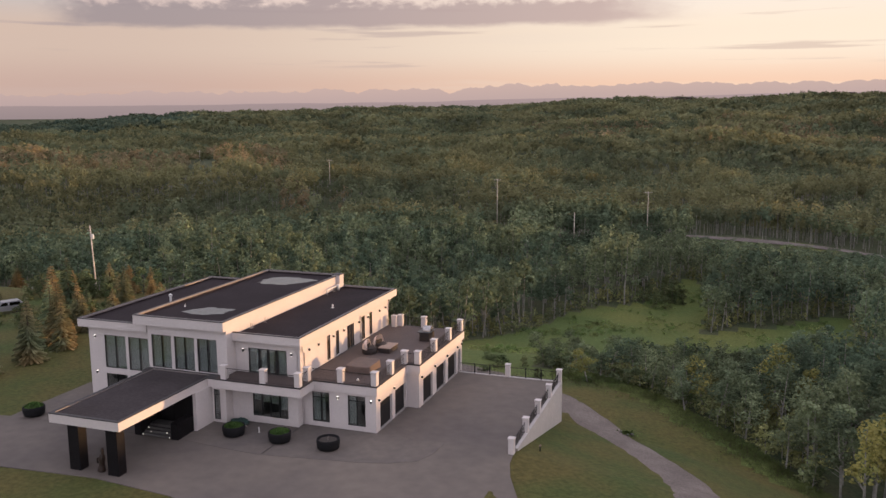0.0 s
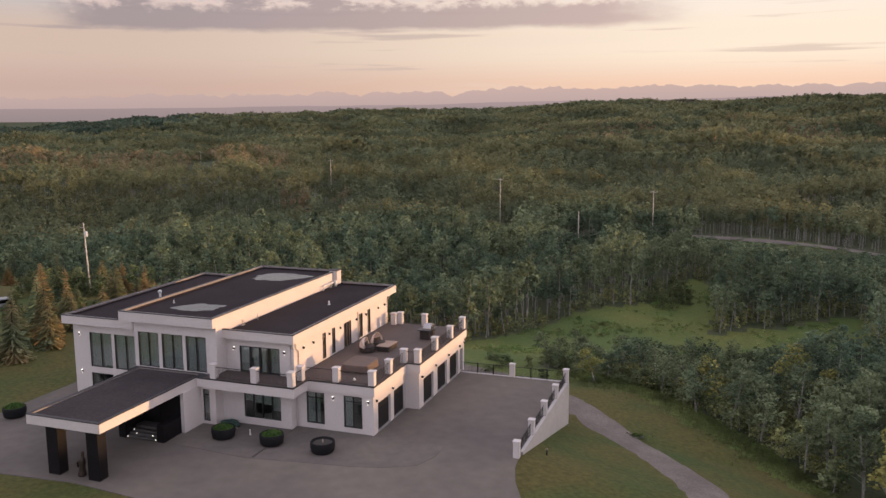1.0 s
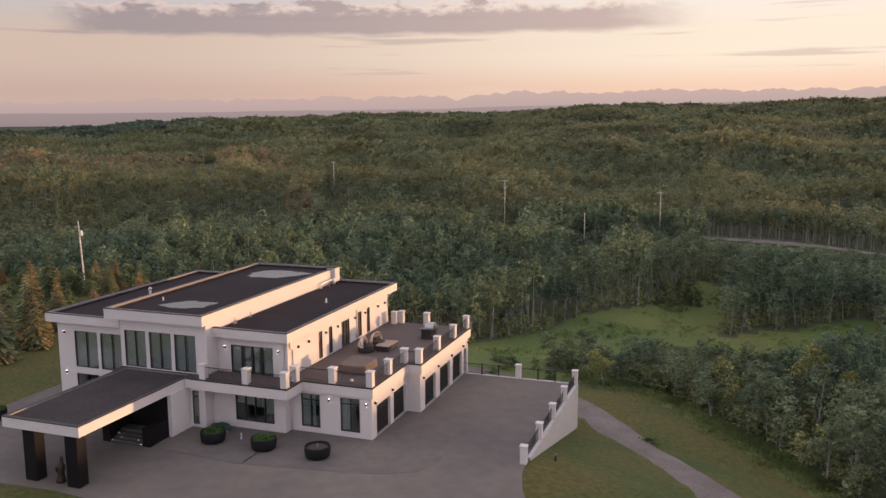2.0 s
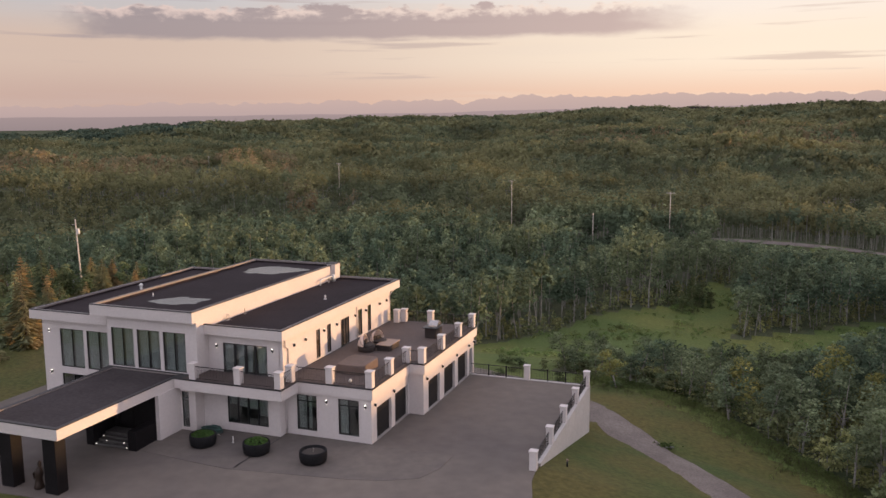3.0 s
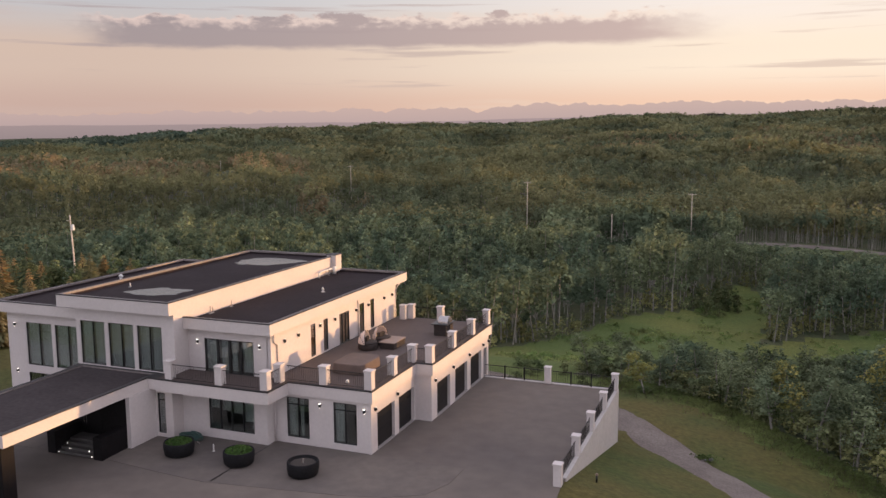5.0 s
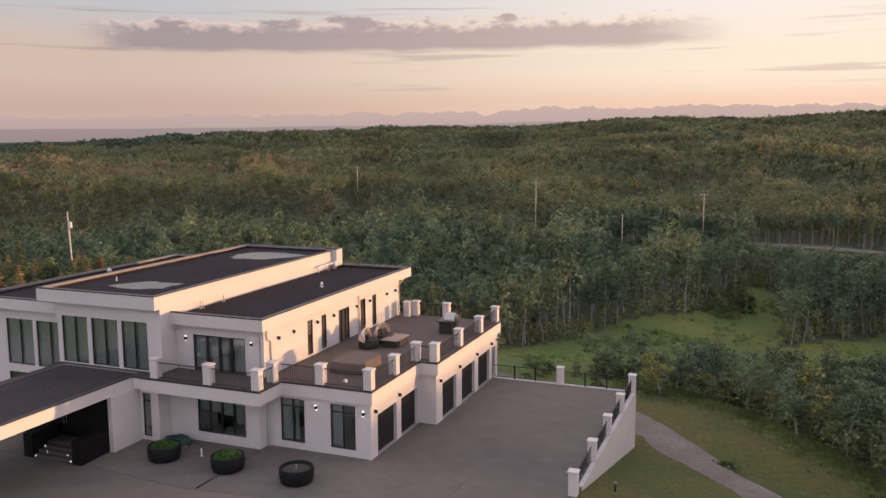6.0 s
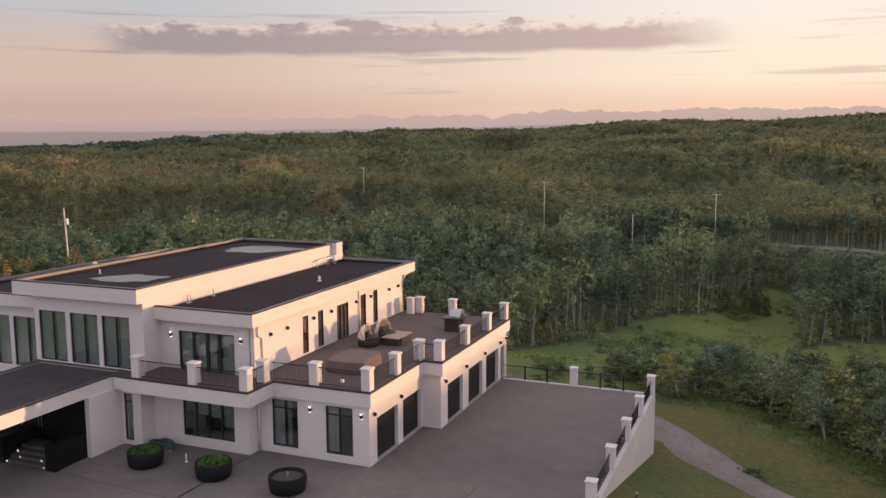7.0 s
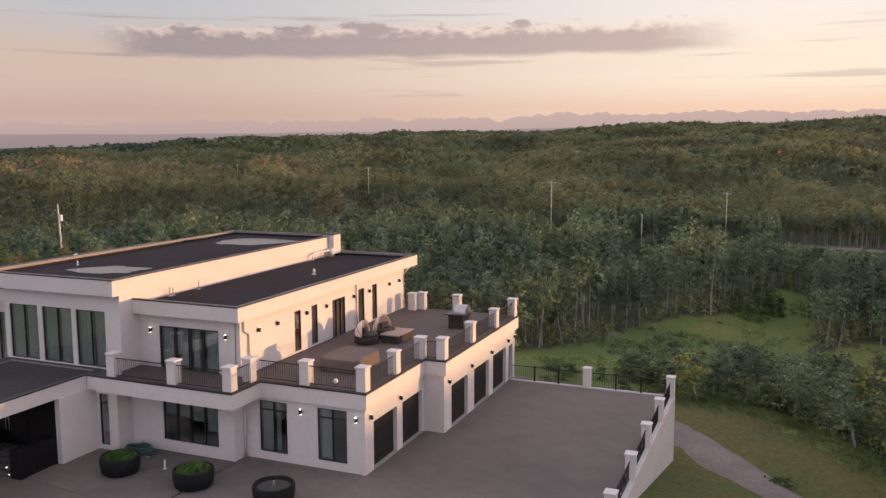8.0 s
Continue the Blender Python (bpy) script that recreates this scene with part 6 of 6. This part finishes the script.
def wire(a, b, sag):
    w = thing("power_line", "thin power line sagging between poles", "power line", "power lines", pose(*a))
    d = Vector(b) - Vector(a)
    pts = [(d.x * t, d.y * t, d.z * t - sag * 4 * t * (1 - t)) for t in (i / 16 for i in range(17))]
    part("cable", tube(bmesh.new(), pts, 0.022, 5), M_RAIL, w)


for i, j in ((3, 2), (4, 3), (5, 4)):
    a, b = POLES[i], POLES[j]
    for off in (0.0, -0.9):
        wire((a[0], a[1], a[2] - 0.1 + off), (b[0], b[1], b[2] - 0.1 + off), 1.2)
a = POLES[2]
for off in (0.0, -0.8, -1.5):
    wire((a[0], a[1], a[2] - 0.1 + off), (130, 160, -2.0 + off), 2.5)
wire((-77.9, 56.1, 5.4), (-15.6, 174.2, -2.2), 1.4)
wire((-77.9, 56.1, 6.5), (-150, 66, 9), 1.2)


def far_house(bearing, reach, long, turn):
    x, y = on_ridge(bearing, reach)
    h = thing("far_house", "long low dark house among trees on the far ridge", "house", m=pose(x, y, height(x, y) - 0.3, 0, 0, turn))
    part("wall", boxes((-long / 2, long / 2, -6, 6, 0, 12.2)), M_COVER, h)
    part("roof", boxes((-long / 2 - 1.5, long / 2 + 1.5, -7.2, 7.2, 12.21, 13.3), bevel=0.2), M_COPING, h, "dark low roof with wide eaves")
    for k in range(4):
        u = -long / 2 + long * (k + 0.5) / 4
        part("window", boxes((u - 1.6, u + 1.6, -6.06, -5.99, 9.4, 11.6)), M_CAR_GLASS, h)


far_house(-3.4, 1715, 34, 6)
far_house(6.4, 1715, 20, -8)

clump = thing("weed_clump", "low dark clump of weeds and stones on the gravel track", "weeds", m=pose(18.15, 19.6, height(18.15, 19.6) + 0.03))
rng = np.random.default_rng(3)
pts = np.stack([rng.normal(0, 0.42, 160), rng.normal(0, 0.26, 160), rng.uniform(0.02, 0.22, 160)], 1)
o = new("leaves", quad_mesh("leaves", leaf_quads(pts, 0.09, rng), [M_TUFT]))
o.parent = clump
for dx, dy, q in ((-0.55, 0.1, 0.16), (0.5, -0.16, 0.2), (0.1, -0.3, 0.13), (-0.2, 0.28, 0.15)):
    part("stone", lathe(bmesh.new(), [(q * 0.8, 0), (q, q * 0.3), (q * 0.7, q * 0.7), (q * 0.2, q * 0.85)], 8, m=Matrix.Translation((dx, dy, 0))), M_STEP, clump)


# ---------------------------------------------------------------- the parked van
def car(x, y, turn):
    z = height(x, y)
    c = thing("parked_van", "silver people carrier parked on the grass track", "car", m=pose(x, y, z - 0.03, 0, 0, turn))
    bm = bmesh.new()
    side = [(-2.3, 0.45), (-2.35, 0.8), (-2.25, 1.05), (-1.3, 1.15), (-0.65, 1.72), (1.6, 1.76), (2.2, 1.2), (2.3, 0.9), (2.3, 0.45)]
    rows = []
    for yy, sc in ((-0.9, 0.93), (-0.88, 1.0), (0.88, 1.0), (0.9, 0.93)):
        rows.append([bm.verts.new((px, yy * (0.86 if pz > 1.3 else 1.0), 0.45 + (pz - 0.45) * sc)) for px, pz in side])
    for a, b in zip(rows, rows[1:]):
        for k in range(len(side)):
            bm.faces.new((a[k], a[(k + 1) % len(side)], b[(k + 1) % len(side)], b[k]))
    bm.faces.new(rows[0])
    bm.faces.new(rows[-1][::-1])
    bmesh.ops.recalc_face_normals(bm, faces=bm.faces)
    body = part("body", bevelled(bm, 0.05, 2), M_CAR, c, smooth=False)
    for s in (-1, 1):
        w = bmesh.new()
        for a0, a1 in ((-0.95, 0.2), (0.3, 1.75)):
            f = [w.verts.new((px, s * (0.895 if pz < 1.3 else 0.80), pz)) for px, pz in ((a0, 1.17), (a1, 1.17), (a1 - 0.12, 1.62), (a0 + (0.42 if a0 < 0 else 0.05), 1.62))]
            w.faces.new(f)
        bmesh.ops.solidify(w, geom=w.faces[:], thickness=0.01)
        part("side_window", w, M_CAR_GLASS, body)
        for px in (-1.45, 1.4):
            tyre = lathe(bmesh.new(), [(0.2, -0.11), (0.33, -0.1), (0.34, 0), (0.33, 0.1), (0.2, 0.11)], 20, m=Matrix.Translation((px, s * 0.84, 0.34)) @ Matrix.Rotation(radians(90), 4, "X"))
            wh = part("wheel", tyre, M_TYRE, c, "black rubber tyre", True)
            part("rim", lathe(bmesh.new(), [(0.19, -0.115), (0.19, 0.115)], 16, m=Matrix.Translation((px, s * 0.845, 0.34)) @ Matrix.Rotation(radians(90), 4, "X")), M_STEEL, wh)
        part("headlight", boxes((-2.36, -2.26, s * 0.7 - 0.16, s * 0.7 + 0.16, 0.82, 0.98), bevel=0.02), M_WHITE_METAL, body)
        part("tail_light", boxes((2.22, 2.33, s * 0.78 - 0.08, s * 0.78 + 0.08, 0.85, 1.15), bevel=0.02), M_LAMP_RED, body)
    w = bmesh.new()
    w.faces.new([w.verts.new(p) for p in ((-1.28, -0.78, 1.18), (-1.28, 0.78, 1.18), (-0.72, 0.68, 1.7), (-0.72, -0.68, 1.7))])
    bmesh.ops.solidify(w, geom=w.faces[:], thickness=0.012)
    part("windscreen", w, M_CAR_GLASS, body)
    part("bumper", boxes((-2.42, -2.28, -0.85, 0.85, 0.4, 0.62), bevel=0.03), M_FRAME, body)


car(-67.6, 26.9, 55)
